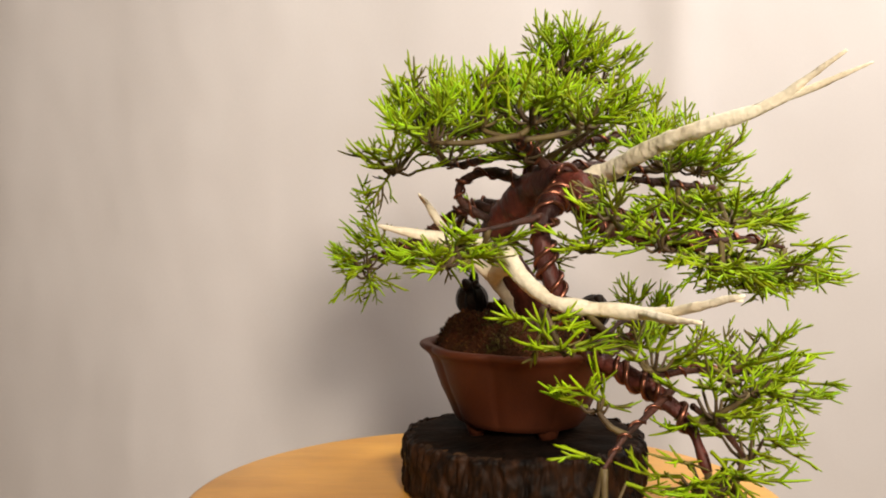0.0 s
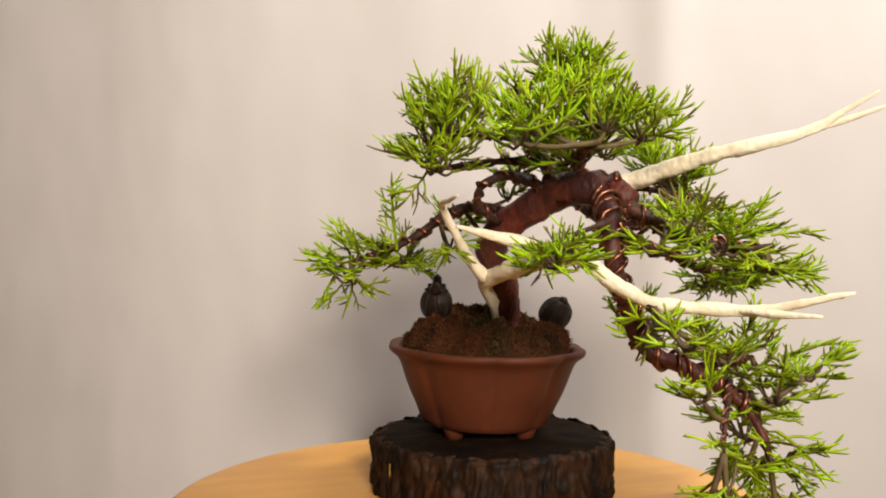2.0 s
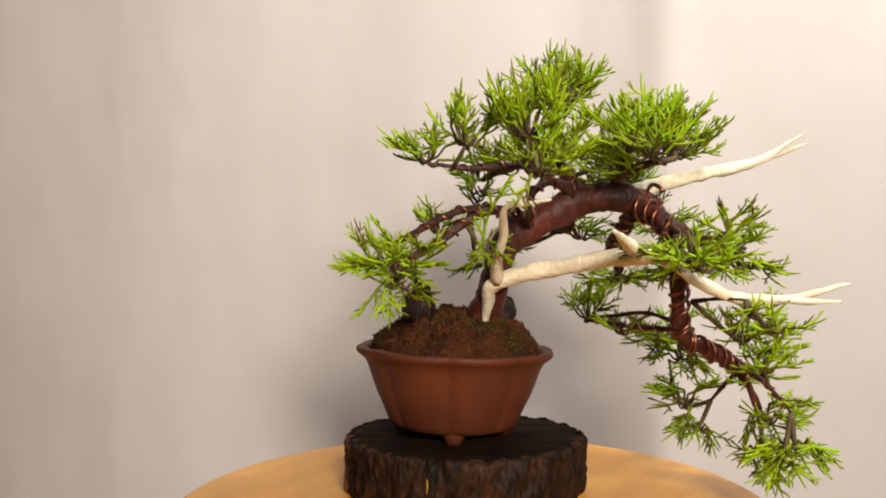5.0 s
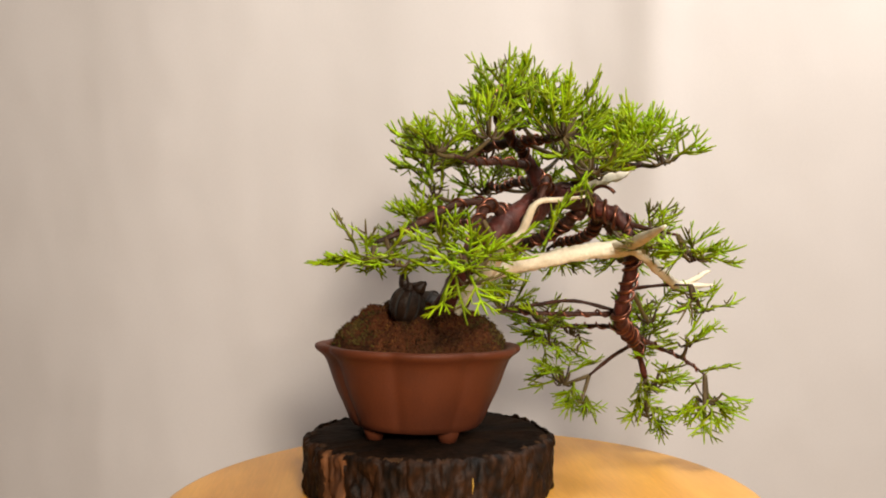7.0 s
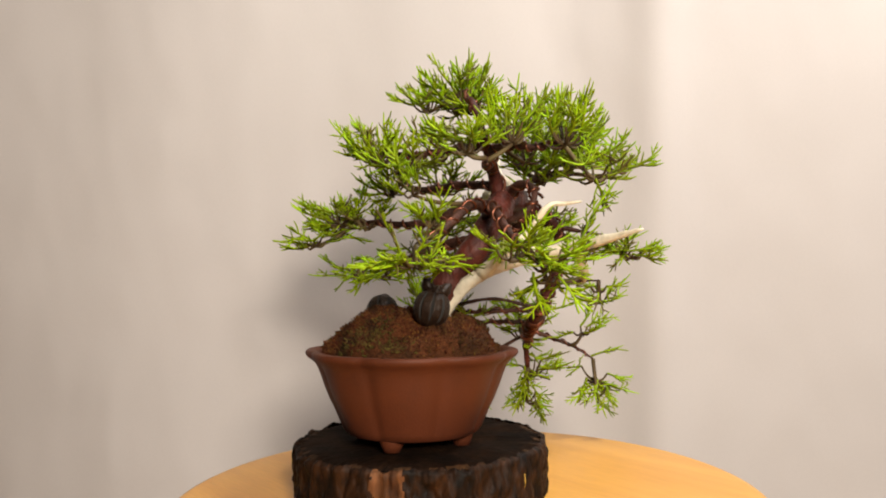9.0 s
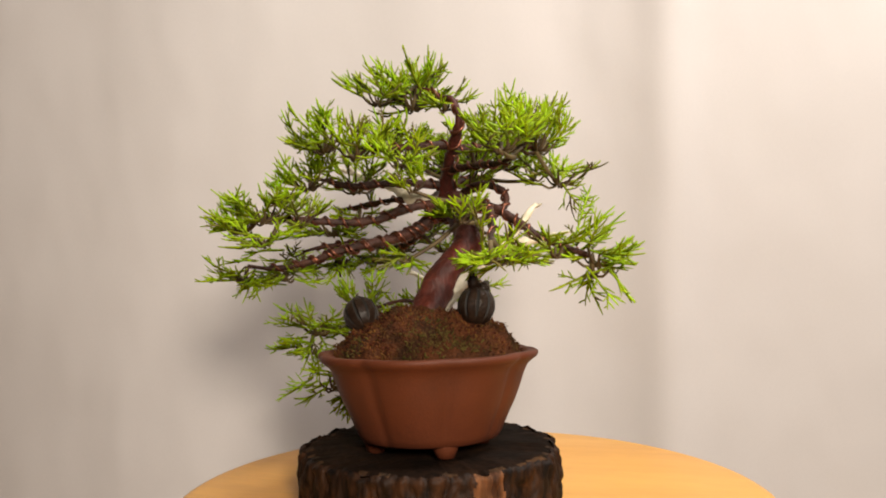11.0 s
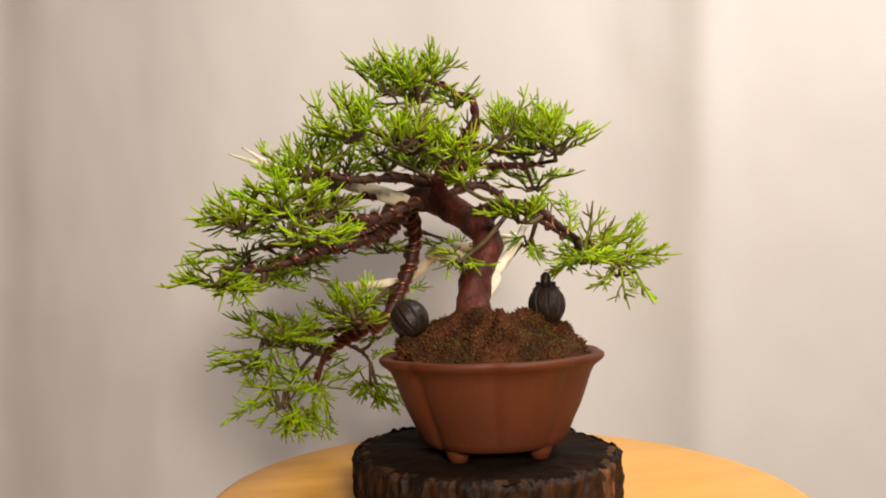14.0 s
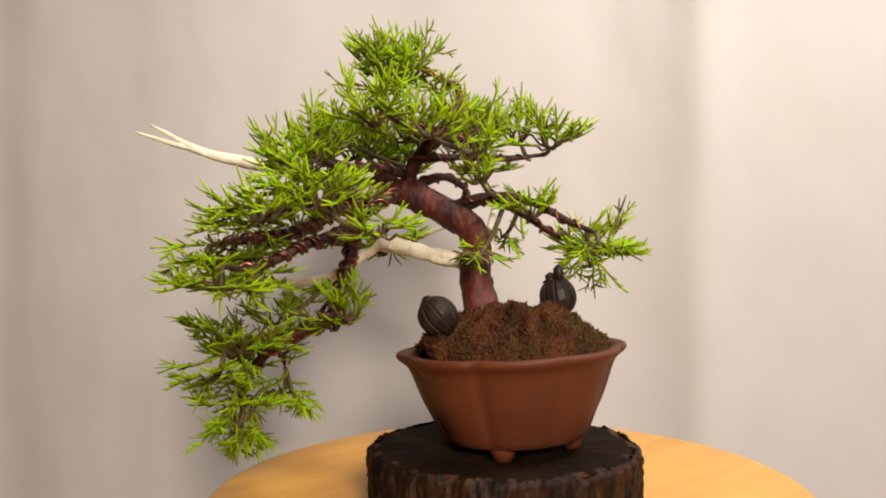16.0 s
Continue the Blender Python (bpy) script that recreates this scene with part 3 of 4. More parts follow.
BRANCHES = {
    "cascade": [(0.0400, -0.0860, 0.1700, 0.0062), (0.0310, -0.1010, 0.1610, 0.0056), (0.0275, -0.1090, 0.1495, 0.0050), (0.0290, -0.1110, 0.1335, 0.0046), (0.0375, -0.1095, 0.1140, 0.0044),
                (0.0480, -0.1085, 0.0955, 0.0046), (0.0630, -0.1180, 0.0870, 0.0046), (0.0760, -0.1270, 0.0790, 0.0040), (0.0870, -0.1350, 0.0660, 0.0030), (0.0920, -0.1410, 0.0500, 0.0022)],
    "leader": [(0.0284, -0.0554, 0.1732, 0.0072), (0.0256, -0.0480, 0.1887, 0.0065), (0.0201, -0.0377, 0.2032, 0.0052), (0.0132, -0.0256, 0.2150, 0.0042), (0.0118, -0.0219, 0.2241, 0.0032), (0.0160, -0.0205, 0.2330, 0.0025), (0.0215, -0.0240, 0.2345, 0.0022), (0.0305, -0.0293, 0.2400, 0.0019), (0.0420, -0.0364, 0.2450, 0.0014)],
    "left_low": [(0.0113, -0.0260, 0.1597, 0.0042), (-0.0049, -0.0159, 0.1670, 0.0040), (-0.0210, -0.0077, 0.1597, 0.0038), (-0.0371, -0.0012, 0.1488, 0.0034), (-0.0531, 0.0035, 0.1416, 0.0026), (-0.0683, 0.0081, 0.1361, 0.0018)],
    "left_back": [(0.0131, -0.0314, 0.1633, 0.0042), (-0.0015, -0.0073, 0.1688, 0.0036), (-0.0123, 0.0128, 0.1634, 0.0032), (-0.0178, 0.0325, 0.1526, 0.0026), (-0.0197, 0.0510, 0.1454, 0.0018)],
    "back_mid": [(0.0293, -0.0590, 0.1723, 0.0048), (0.0488, -0.0421, 0.1687, 0.0042), (0.0702, -0.0306, 0.1606, 0.0040), (0.0924, -0.0201, 0.1597, 0.0034), (0.1146, -0.0113, 0.1616, 0.0028), (0.1368, -0.0059, 0.1635, 0.0020)],
    "back_low": [(0.0403, -0.0828, 0.1668, 0.0056), (0.0581, -0.0685, 0.1523, 0.0054), (0.0794, -0.0562, 0.1460, 0.0046), (0.1017, -0.0509, 0.1415, 0.0040), (0.1222, -0.0456, 0.1343, 0.0034), (0.1418, -0.0383, 0.1307, 0.0026), (0.1595, -0.0327, 0.1325, 0.0018)],
    "right_low": [(0.0440, -0.0936, 0.1667, 0.0058), (0.0637, -0.0971, 0.1540, 0.0052), (0.0833, -0.0934, 0.1486, 0.0042), (0.1047, -0.0898, 0.1468, 0.0036), (0.1261, -0.0862, 0.1450, 0.0024), (0.1421, -0.0840, 0.1414, 0.0016)],
    "right_front": [(0.0458, -0.0938, 0.1649, 0.0052), (0.0584, -0.1054, 0.1558, 0.0044), (0.0728, -0.1154, 0.1467, 0.0036), (0.0872, -0.1237, 0.1430, 0.0028), (0.1033, -0.1319, 0.1448, 0.0018)],
    "right_top": [(0.0438, -0.0812, 0.1740, 0.0042), (0.0660, -0.0724, 0.1759, 0.0034), (0.0884, -0.0742, 0.1732, 0.0028), (0.1116, -0.0795, 0.1704, 0.0018)],
    "front_top": [(0.0348, -0.0717, 0.1777, 0.0046), (0.0259, -0.0814, 0.1867, 0.0040), (0.0189, -0.0967, 0.1903, 0.0032), (0.0173, -0.1141, 0.1920, 0.0022)],
    "left_top": [(0.0201, -0.0377, 0.2032, 0.0040), (0.0022, -0.0389, 0.2050, 0.0036), (-0.0138, -0.0447, 0.2032, 0.0030), (-0.0298, -0.0505, 0.2049, 0.0020)],
    "left_mid": [(0.0237, -0.0443, 0.1923, 0.0038), (0.0039, -0.0251, 0.1923, 0.0032), (-0.0123, -0.0063, 0.1906, 0.0026), (-0.0267, 0.0072, 0.1924, 0.0018)],
    "back_top": [(0.0200, -0.0368, 0.2068, 0.0040), (0.0395, -0.0207, 0.2051, 0.0036), (0.0626, -0.0085, 0.2033, 0.0030), (0.0839, -0.0013, 0.2088, 0.0020)],
    "back_side": [(0.0292, -0.0501, 0.1832, 0.0042), (0.0577, -0.0435, 0.1851, 0.0036), (0.0862, -0.0369, 0.1833, 0.0030), (0.1093, -0.0334, 0.1888, 0.0020)],
    "low_a": [(0.0517, -0.1134, 0.0986, 0.0036), (0.0640, -0.0906, 0.0977, 0.0032), (0.0744, -0.0633, 0.0978, 0.0028), (0.0813, -0.0374, 0.0998, 0.0020)],
    "low_b": [(0.0715, -0.1230, 0.0867, 0.0036), (0.0927, -0.1088, 0.0868, 0.0032), (0.1140, -0.0947, 0.0851, 0.0028), (0.1335, -0.0821, 0.0851, 0.0020)],
    "low_c": [(0.0877, -0.1341, 0.0758, 0.0030), (0.1037, -0.1205, 0.0632, 0.0026), (0.1161, -0.1075, 0.0487, 0.0020)],
    "low_d": [(0.0805, -0.1282, 0.0813, 0.0030), (0.0681, -0.1422, 0.0740, 0.0026), (0.0558, -0.1554, 0.0666, 0.0020), (0.0471, -0.1654, 0.0575, 0.0014)],
    "low_e": [(0.0445, -0.1153, 0.1149, 0.0026), (0.0321, -0.1319, 0.1175, 0.0020), (0.0251, -0.1472, 0.1175, 0.0014)],
    "stub": [(0.0517, -0.1134, 0.0986, 0.0030), (0.0656, -0.0836, 0.1064, 0.0024), (0.0779, -0.0582, 0.1033, 0.0022), (0.0848, -0.0368, 0.1007, 0.0024)],
    "hook": [(0.020, -0.056, 0.176, 0.0046), (0.004, -0.050, 0.182, 0.0040), (-0.010, -0.047, 0.178, 0.0036), (-0.013, -0.043, 0.170, 0.0034), (-0.007, -0.040, 0.163, 0.0032), (0.003, -0.036, 0.158, 0.0030)],
    "front_low": [(0.0317, -0.1059, 0.1576, 0.0030), (0.0122, -0.1177, 0.1521, 0.0022), (-0.0056, -0.1269, 0.1484, 0.0016)],
}
branch = {}
for key, points in BRANCHES.items():
    branch[key] = limb("branch", points, M_TRUNK if key in ("cascade", "leader") else M_BRANCH, 12 if key in ("cascade", "leader") else 9, 0.40, len(branch), thin=0.92 if key == "cascade" else (0.52 if key[:3] in ("low", "stu") else 0.66))

WIRED = {"cascade": (11, 0.0014), "leader": (6, 0.0011), "left_low": (9, 0.0010), "left_back": (7, 0.0009), "back_mid": (12, 0.0009), "back_low": (12, 0.0011), "right_low": (11, 0.0010),
         "right_front": (8, 0.0009), "right_top": (8, 0.0008), "front_top": (5, 0.0009), "left_top": (7, 0.0009), "left_mid": (6, 0.0008), "back_top": (8, 0.0009), "back_side": (8, 0.0009),
         "low_a": (8, 0.0008), "low_b": (8, 0.0008), "low_d": (6, 0.0007), "hook": (5, 0.0009)}
for key, (turns, gauge) in WIRED.items():
    ob, path, radii = branch[key]
    coil(path, radii, turns * 0.85, gauge * 0.9, ob, 0.0, 0.02, 0.9)
    if key in ("cascade", "back_low", "right_low"):
        coil(path, radii, turns * 0.85, gauge * 0.8, ob, 1.1, 0.02, 0.8)
ring((0.0377, -0.0922, 0.1703), (0.6, -0.7, 0.2), 0.0095, 0.0012, TREE)

# Bleached deadwood
DEADWOOD = [
    [(0.0190, 0.0025, 0.0985, 0.0026), (0.0166, -0.0005, 0.1080, 0.0034), (0.0120, -0.0040, 0.1165, 0.0046), (0.0060, -0.0100, 0.1240, 0.0054), (0.0085, -0.0280, 0.1308, 0.0060), (0.0120, -0.0446, 0.1336, 0.0058), (0.0128, -0.0740, 0.1385, 0.0058),
     (0.0101, -0.1000, 0.1414, 0.0058), (0.0125, -0.1130, 0.1370, 0.0050), (0.0200, -0.1250, 0.1274, 0.0042), (0.0325, -0.1390, 0.1187, 0.0038), (0.0560, -0.1495, 0.1161, 0.0036), (0.0700, -0.1620, 0.1165, 0.0030), (0.0820, -0.1770, 0.1205, 0.0022), (0.0875, -0.1830, 0.1228, 0.0016), (0.0925, -0.1900, 0.1243, 0.0008)],
    [(0.0090, -0.0950, 0.1415, 0.0048), (-0.0080, -0.0990, 0.1440, 0.0044), (-0.0270, -0.1010, 0.1480, 0.0034), (-0.0479, -0.1029, 0.1525, 0.0010)],
    [(0.0040, -0.0140, 0.1270, 0.0054), (-0.0100, -0.0220, 0.1400, 0.0040), (-0.0211, -0.0315, 0.1520, 0.0032), (-0.0305, -0.0373, 0.1662, 0.0026), (-0.0315, -0.0510, 0.1680, 0.0018), (-0.0323, -0.0644, 0.1695, 0.0009)],
    [(0.0620, -0.1535, 0.1163, 0.0024), (0.0700, -0.1720, 0.1150, 0.0020), (0.0785, -0.1870, 0.1148, 0.0008)],
    [(0.0850, -0.1800, 0.1215, 0.0013), (0.0900, -0.1815, 0.1226, 0.0010), (0.0945, -0.1822, 0.1222, 0.0005)],
    [(0.0420, -0.0700, 0.1715, 0.0066), (0.0600, -0.0740, 0.1780, 0.0056), (0.0720, -0.0940, 0.1845, 0.0049), (0.0868, -0.1155, 0.1903, 0.0044), (0.1030, -0.1300, 0.1950, 0.0036), (0.1191, -0.1403, 0.2000, 0.0028), (0.1300, -0.1500, 0.2085, 0.0018), (0.1400, -0.1600, 0.2163, 0.0007)],
    [(0.1130, -0.1368, 0.1980, 0.0026), (0.1320, -0.1490, 0.2045, 0.0019), (0.1420, -0.1560, 0.2085, 0.0013), (0.1495, -0.1606, 0.2114, 0.0006)],
]
for i, points in enumerate(DEADWOOD):
    limb("deadwood", points, M_JIN, 18, 0.30, 40 + i, "bleached cream deadwood branch", thin=(0.80, 0.8, 0.72, 0.9, 0.9, 0.85, 0.8)[i], flute=0.13)


# ---- the foliage ----
def whip(s, base, way, turn_to, length, radius, mat, segs=4):
    """A slender shoot that bends steadily towards turn_to, with a blunt tip."""
    start = len(s.v)
    a = way.cross(Vector((0.2, 0.3, 0.93)))
    a = a.normalized() if a.length > 1e-4 else Vector((1, 0, 0))
    b = way.cross(a).normalized()
    p, d, line = base.copy(), way.copy(), []
    for i in range(segs + 1):
        r = radius * (1.0 - 0.42 * (i / segs) ** 1.6)
        s.v += [p + a * r, p - a * (r * 0.5) + b * (r * 0.87), p - a * (r * 0.5) - b * (r * 0.87)]
        line.append((p.copy(), d.copy()))
        if i < segs:
            d = (d + turn_to * 0.24).normalized()
            p = p + d * (length / segs)
    s.v.append(p + d * (radius * 1.6))
    for i in range(segs):
        for k in range(3):
            q, w = start + 3 * i + k, start + 3 * i + (k + 1) % 3
            s.f.append((q, w, w + 3, q + 3))
            s.m.append(mat)
    tip, e = len(s.v) - 1, start + 3 * segs
    for k in range(3):
        s.f.append((e + k, e + (k + 1) % 3, tip))
        s.m.append(mat)
    return line


def frond(s, base, way, length, rng, lift, age):
    """A juniper frond: a green stem whose long curved side shoots fork once more."""
    way = way.normalized()
    side = way.cross(Vector((rng.uniform(-0.5, 0.5), rng.uniform(-0.5, 0.5), 1))).normalized()
    up = side.cross(way)
    steps = max(4, int(length / 0.0040))
    p, d = base.copy(), way.copy()
    pts = [p.copy()]
    dull = rng.random() < 0.09 + age
    for i in range(steps):
        q = i / steps
        d = (d + lift * 0.12 + Vector((rng.uniform(-1, 1), rng.uniform(-1, 1), rng.uniform(-1, 1))) * 0.16).normalized()
        p = p + d * (length / steps)
        pts.append(p.copy())
        turns = (1, -1) if rng.random() < 0.40 else ((1,) if i % 2 else (-1,))
        for turn in turns:
            a = rng.uniform(0.60, 1.15)
            w = (d * math.cos(a) + side * (turn * math.sin(a)) + up * rng.uniform(-0.30, 0.40)).normalized()
            ln = rng.uniform(0.55, 1.35) * (0.0088 * (1 - 0.40 * q) + 0.0030)
            young = rng.random() < 0.36 + 0.60 * q - age
            mat = 2 if dull and rng.random() < 0.6 else (0 if young else (1 if rng.random() < 0.86 - age else 2))
            bend = Vector((rng.uniform(-1, 1), rng.uniform(-1, 1), rng.uniform(-0.7, 1))) * 0.55
            line = whip(s, p, w, lift * 0.6 + d * 0.35 + bend, ln, rng.uniform(0.00062, 0.00084), mat)
            across = w.cross(up + d * 0.2).normalized()
            for at, way2 in ((1, turn), (2, -turn), (3, turn)):
                if ln > 0.0050 + 0.002 * at and rng.random() < 0.72:
                    foot, along = line[at]
                    w2 = (along + across * (way2 * rng.uniform(0.6, 1.25)) + up * rng.uniform(-0.5, 0.6)).normalized()
                    s.rod(foot, w2, lift * 0.5 + along * 0.5, rng.uniform(0.38, 0.72) * ln * (1.2 - 0.15 * at), 0.00058, mat if rng.random() < 0.75 else 0, 2)
    s.ring_tube(pts, [0.0009 - 0.0003 * i / len(pts) for i in range(len(pts))], 4, 3 if age > 0.1 else 1, cap=False)
    whip(s, p, d, lift, rng.uniform(0.007, 0.012), 0.00076, 2 if dull else 0, 3)


# centre, reach, flatness, number of fronds, branch, lift, age
PADS = [
    ((0.0448, -0.0383, 0.2495), 0.026, 0.75, 22, "leader", 0.55, 0.0),
    ((0.0420, -0.0433, 0.2525), 0.014, 1.0, 8, "leader", 0.9, -0.1),
    ((0.0643, -0.0258, 0.2469), 0.020, 0.6, 9, "leader", 0.45, 0.0),
    ((0.0216, -0.0295, 0.2396), 0.014, 0.7, 6, "leader", 0.4, 0.1),
    ((-0.0316, -0.0520, 0.2219), 0.026, 0.6, 20, "left_top", 0.75, -0.05),
    ((-0.0122, -0.0341, 0.2265), 0.018, 0.7, 9, "left_top", 0.7, 0.0),
    ((-0.0284, -0.0118, 0.2175), 0.020, 0.7, 12, "left_mid", 0.6, 0.0),
    ((-0.0220, 0.0170, 0.2080), 0.022, 0.5, 12, "left_mid", 0.3, 0.05),
    ((-0.0439, -0.0636, 0.1940), 0.024, 0.45, 12, "left_top", 0.25, 0.05),
    ((-0.0008, -0.1000, 0.2150), 0.024, 0.6, 15, "front_top", 0.65, -0.05),
    ((0.0227, -0.1120, 0.2125), 0.022, 0.55, 16, "front_top", 0.45, -0.05),
    ((0.0475, -0.1060, 0.2110), 0.022, 0.55, 13, "front_top", 0.45, 0.0),
    ((0.0347, -0.0819, 0.2140), 0.022, 0.7, 9, "front_top", 0.6, 0.0),
    ((0.0595, -0.0749, 0.2180), 0.018, 0.6, 6, "leader", 0.5, 0.05),
    ((0.0910, -0.0000, 0.2179), 0.022, 0.6, 14, "back_top", 0.6, -0.05),
    ((0.0659, 0.0142, 0.2107), 0.022, 0.55, 11, "back_top", 0.5, 0.0),
    ((0.0374, 0.0163, 0.2016), 0.020, 0.5, 8, "back_top", 0.3, 0.1),
    ((0.1145, -0.0319, 0.1975), 0.026, 0.5, 16, "back_side", 0.45, -0.05),
    ((0.0917, -0.0601, 0.1959), 0.024, 0.5, 14, "back_side", 0.4, 0.0),
    ((0.1286, 0.0036, 0.1744), 0.024, 0.5, 14, "back_mid", 0.4, 0.0),
    ((0.1150, 0.0330, 0.1560), 0.018, 0.4, 8, "back_mid", 0.2, 0.05),
    ((0.1502, -0.0070, 0.1653), 0.020, 0.45, 11, "back_mid", 0.25, -0.05),
    ((0.1091, -0.0055, 0.1689), 0.020, 0.5, 8, "back_mid", 0.2, 0.15),
    ((0.1613, -0.0310, 0.1343), 0.022, 0.4, 12, "back_low", 0.2, 0.0),
    ((0.1364, -0.0414, 0.1325), 0.020, 0.4, 9, "back_low", 0.1, 0.1),
    ((0.1170, -0.0818, 0.1659), 0.026, 0.4, 13, "right_top", 0.25, 0.0),
    ((0.0955, -0.0747, 0.1741), 0.020, 0.45, 8, "right_top", 0.3, 0.1),
    ((0.1404, -0.0839, 0.1414), 0.024, 0.4, 13, "right_low", 0.15, 0.0),
    ((0.1137, -0.0905, 0.1432), 0.018, 0.4, 7, "right_low", 0.0, 0.15),
    ((0.1015, -0.1301, 0.1430), 0.022, 0.45, 13, "right_front", 0.15, 0.0),
    ((0.0765, -0.1280, 0.1521), 0.018, 0.45, 8, "right_front", 0.2, 0.05),
    ((0.0551, -0.1332, 0.1648), 0.014, 0.5, 6, "right_front", 0.3, 0.05),
    ((-0.0109, -0.1300, 0.1466), 0.015, 0.45, 7, "front_low", 0.0, 0.05),
    ((-0.0700, 0.0045, 0.1425), 0.024, 0.55, 12, "left_low", 0.05, -0.05),
    ((-0.0690, 0.0045, 0.1350), 0.018, 0.55, 5, "left_low", -0.15, 0.0),
    ((-0.0490, 0.0120, 0.1460), 0.016, 0.5, 4, "left_low", 0.1, 0.1),
    ((-0.0215, 0.0538, 0.1445), 0.020, 0.45, 12, "left_back", 0.1, 0.0),
    ((-0.0285, 0.0385, 0.1420), 0.016, 0.45, 4, "left_back", -0.1, 0.1),
    ((0.0018, 0.0223, 0.1662), 0.014, 0.5, 7, "left_back", 0.2, 0.05),
    ((0.0341, 0.0160, 0.1435), 0.011, 0.4, 4, "left_back", 0.0, 0.1),
    ((0.1270, -0.0734, 0.0960), 0.024, 0.5, 14, "low_b", 0.15, 0.0),
    ((0.1390, -0.0834, 0.0815), 0.020, 0.5, 12, "low_b", 0.1, -0.05),
    ((0.1120, -0.0929, 0.0905), 0.018, 0.5, 7, "low_b", 0.2, 0.15),
    ((0.1230, -0.0894, 0.0540), 0.022, 0.7, 12, "low_c", -0.2, 0.0),
    ((0.1130, -0.0995, 0.0410), 0.016, 0.8, 9, "low_c", -0.5, 0.0),
    ((0.0955, -0.1410, 0.0835), 0.022, 0.6, 12, "cascade", 0.15, 0.0),
    ((0.1073, -0.1468, 0.0939), 0.016, 0.5, 7, "cascade", 0.2, 0.0),
    ((0.0910, -0.1450, 0.0560), 0.022, 0.8, 13, "cascade", -0.15, 0.0),
    ((0.0950, -0.1430, 0.0335), 0.016, 0.9, 10, "cascade", -0.5, 0.0),
    ((0.0471, -0.1672, 0.0521), 0.020, 0.7, 11, "low_d", -0.2, 0.0),
    ((0.0400, -0.1615, 0.0412), 0.014, 0.8, 6, "low_d", -0.5, 0.0),
    ((0.0830, -0.0392, 0.1125), 0.018, 0.5, 8, "low_a", 0.3, 0.05),
    ((0.0762, -0.0634, 0.1033), 0.016, 0.5, 7, "low_a", 0.2, 0.1),
    ((0.0715, -0.1369, 0.1030), 0.018, 0.6, 9, "low_e", 0.3, 0.05),
    ((0.0269, -0.1491, 0.1175), 0.012, 0.5, 5, "low_e", 0.1, 0.05),
    ((0.0100, -0.0600, 0.2120), 0.024, 0.6, 8, "left_top", 0.4, 0.05),
    ((0.0510, -0.0234, 0.2125), 0.022, 0.6, 10, "back_top", 0.4, 0.05),
    ((0.0200, -0.0850, 0.2000), 0.024, 0.6, 14, "front_top", 0.4, 0.05),
    ((-0.0209, -0.1130, 0.2020), 0.020, 0.5, 9, "front_top", 0.3, 0.0),
    ((-0.0150, -0.1338, 0.1440), 0.018, 0.45, 8, "front_low", 0.1, 0.0),
    ((0.0460, -0.1187, 0.1500), 0.016, 0.5, 6, "right_front", 0.1, 0.05),
    ((0.0346, -0.1600, 0.1100), 0.014, 0.5, 5, "low_e", 0.1, 0.0),
    ((0.0464, -0.1530, 0.0870), 0.015, 0.5, 6, "low_d", 0.1, 0.0),
    ((0.0311, 0.0131, 0.1850), 0.014, 0.5, 5, "left_back", 0.2, 0.1),
    ((0.0000, -0.1120, 0.1500), 0.016, 0.4, 6, "front_low", -0.1, 0.1),
    ((-0.0200, -0.0200, 0.1530), 0.010, 0.6, 3, "left_low", -0.4, 0.05),
]
MATS = [M_YOUNG, M_LEAF, M_OLD, M_TWIG]
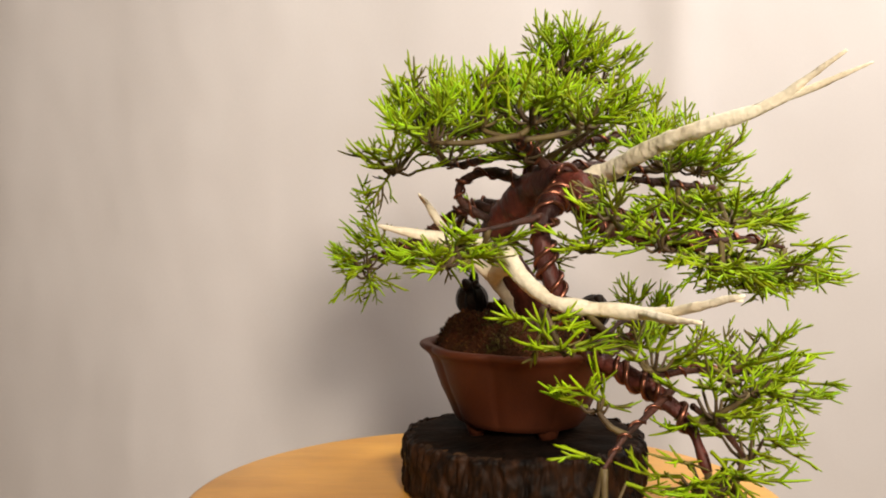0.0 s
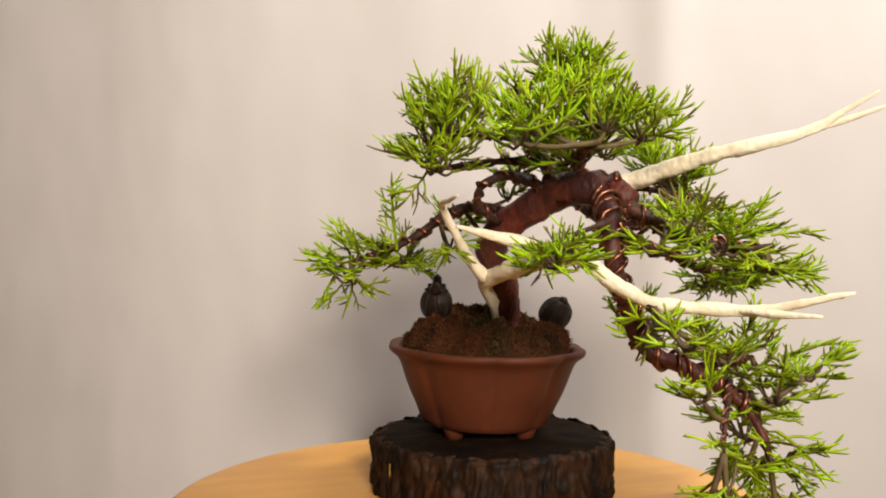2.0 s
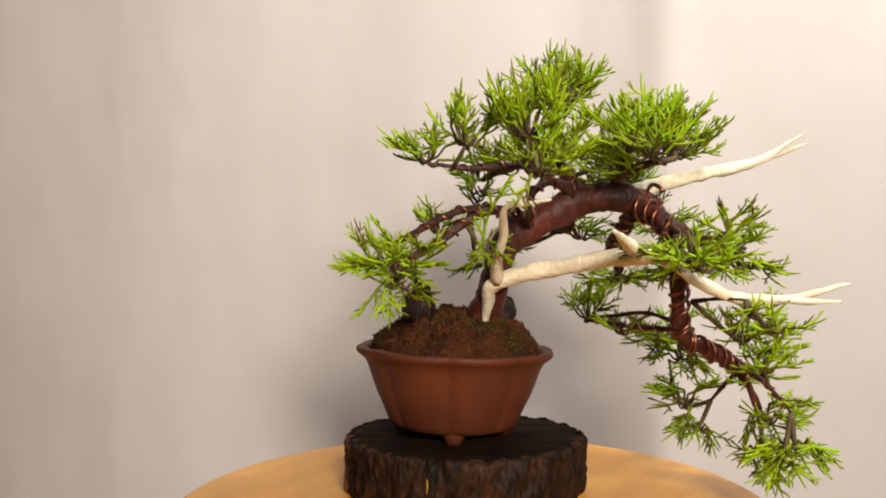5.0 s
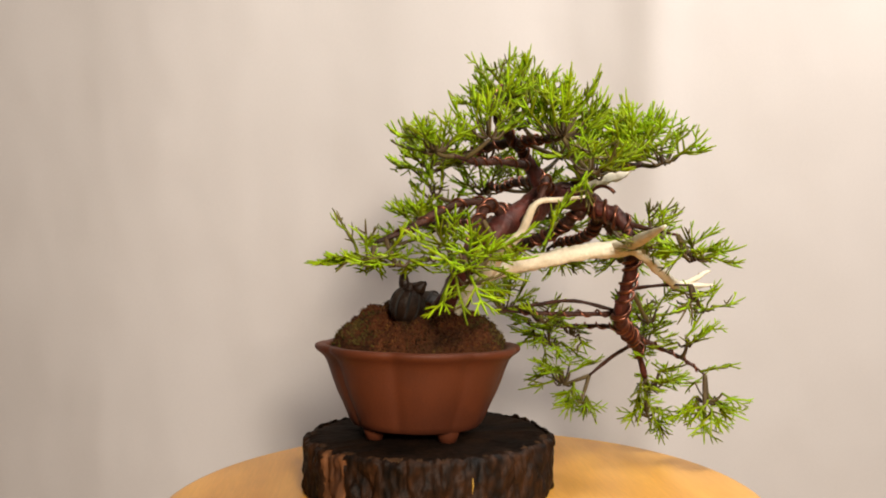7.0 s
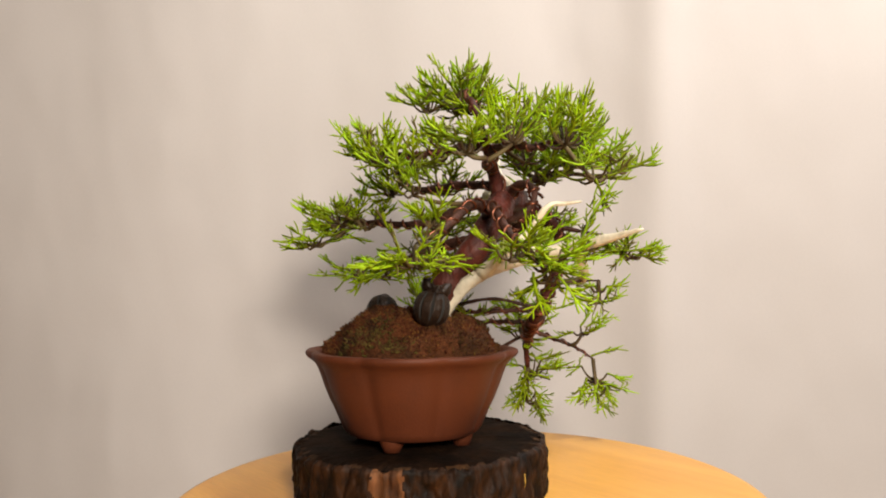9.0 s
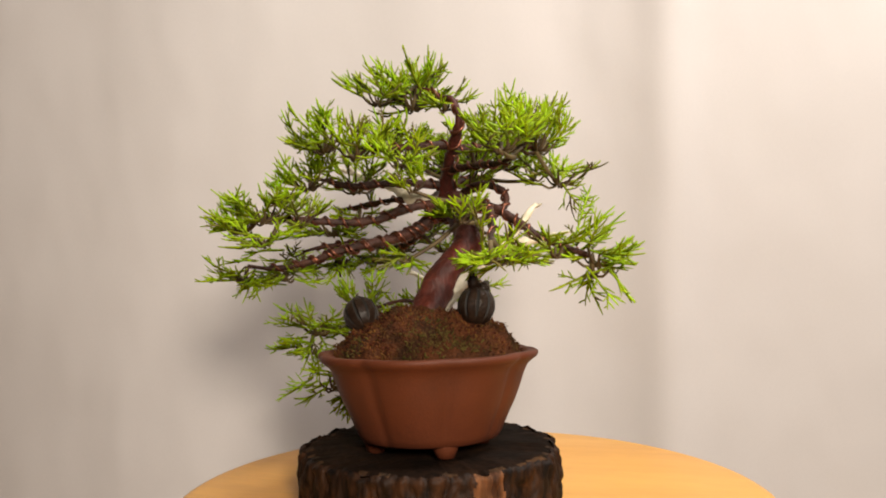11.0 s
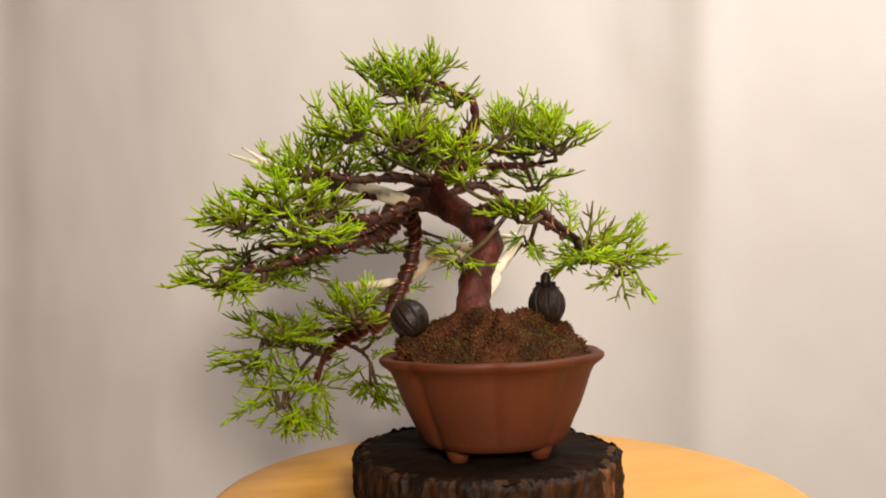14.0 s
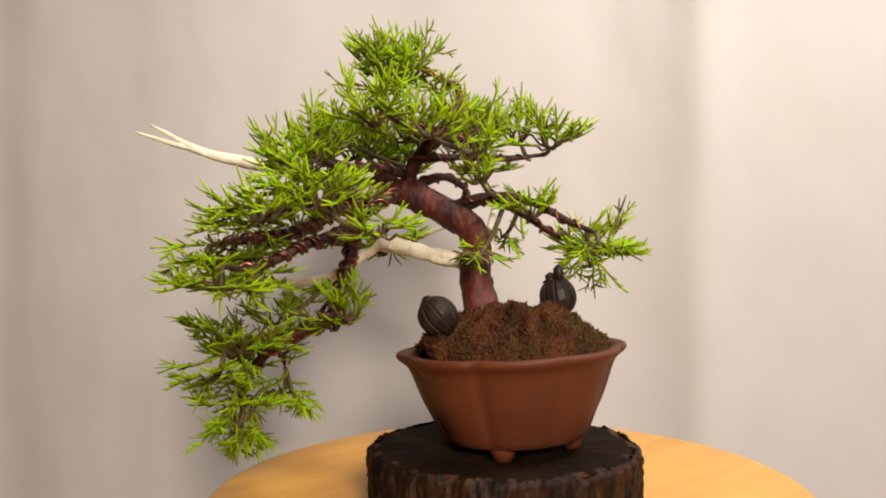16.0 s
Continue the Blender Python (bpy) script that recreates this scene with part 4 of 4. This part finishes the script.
for number, (centre, reach, flat, count, key, lift, age) in enumerate(PADS):
    rng = random.Random(100 + number)
    c = Vector(centre) - Vector((0, 0, 0.006 + 0.35 * max(0.0, lift) * reach))
    path = branch[key][1]
    root = min(path, key=lambda p: (p - c).length)
    s = Shape()
    mid = root.lerp(c, 0.55) + Vector((0, 0, -0.004))
    hub = c - Vector((0, 0, reach * flat * 0.45))
    twig, tr = spline([(*root, 0.0016), (*mid, 0.0014), (*hub, 0.0011)], 0.004)
    s.ring_tube(twig, tr, 5, 3)
    out = c - root
    out.z *= 0.4
    out = out.normalized() if out.length > 1e-4 else Vector((0, 0, 1))
    count = max(4, int(count * (0.86 if centre[2] < 0.11 else 1.05)))
    reach *= 0.90
    for k in range(count):
        a, q = 2.4 * k + rng.uniform(-0.4, 0.4), math.sqrt((k + 0.5) / count)
        off = Vector((math.cos(a) * q, math.sin(a) * q, 0)) * reach * 0.62
        off.z = rng.uniform(-0.5, 0.5) * reach * flat
        base = c + off * 0.92
        start = hub.lerp(base, 0.15)
        bend = hub.lerp(base, 0.6) - Vector((0, 0, 0.002))
        tw, twr = spline([(*start, 0.0009), (*bend, 0.0008), (*base, 0.0007)], 0.005)
        s.ring_tube(tw, twr, 4, 3, cap=False)
        rad = Vector((off.x, off.y, off.z * 0.6)).normalized()
        way = rad * 0.6 + out * 0.35 + Vector((rng.uniform(-0.5, 0.5), rng.uniform(-0.5, 0.5), lift * 0.9 + rng.uniform(-0.35, 0.3)))
        frond(s, base, way, reach * rng.uniform(0.42, 0.95), rng, Vector((0, 0, 0.25 + lift * 0.6)), age)
    tagged(part("foliage_pad", s, MATS, TREE, "dense pad of forked bright green juniper shoots"), kind="stuff")


# Longer single sprays that reach out of the pads, from foot to tip
SPRIGS = [
    ((-0.055, -0.035, 0.143), (-0.069, -0.055, 0.182)), ((-0.060, 0.004, 0.138), (-0.084, 0.010, 0.152)), ((-0.066, 0.012, 0.130), (-0.082, 0.021, 0.114)), ((0.0335, -0.0335, 0.240), (0.0338, -0.0325, 0.264)),
    ((0.155, -0.036, 0.136), (0.180, -0.044, 0.134)), ((0.150, -0.008, 0.160), (0.172, -0.008, 0.156)), ((0.105, -0.135, 0.092), (0.131, -0.149, 0.102)), ((0.092, -0.146, 0.060), (0.102, -0.165, 0.051)),
    ((0.086, -0.138, 0.040), (0.080, -0.148, 0.016)), ((0.046, -0.162, 0.060), (0.036, -0.179, 0.065)), ((0.112, -0.095, 0.045), (0.109, -0.094, 0.025)), ((0.135, -0.082, 0.052), (0.156, -0.073, 0.038)),
    ((-0.018, 0.060, 0.140), (-0.016, 0.069, 0.160)), ((-0.060, 0.012, 0.142), (-0.078, 0.016, 0.160)), ((0.140, -0.085, 0.080), (0.159, -0.094, 0.076)), ((-0.012, 0.060, 0.140), (-0.013, 0.078, 0.136)), ((0.150, -0.070, 0.143), (0.175, -0.066, 0.143)), ((0.108, -0.125, 0.150), (0.127, -0.133, 0.155)),
]
for number, (foot, tip) in enumerate(SPRIGS):
    rng = random.Random(700 + number)
    s = Shape()
    a, b = Vector(foot), Vector(tip)
    frond(s, a, b - a, (b - a).length * 0.82, rng, (b - a).normalized() * 0.4, 0.0)
    tagged(part("foliage_spray", s, MATS, TREE, "single long green juniper spray"), kind="stuff")


# ---- movement ----
def motions():
    """The table top turns, and carries all that stands on it."""
    for ob in (table, slab, pot, moss, pod_tall, pod_round, TREE):
        at = ob.matrix_basis.copy()
        turn = [(t, at @ pose(0, 0, 0, 0, 0, deg)) if ob is table else (t, pose(0, 0, 0, 0, 0, deg) @ at) for t, deg in TURN]
        walk(ob, turn)


motions()
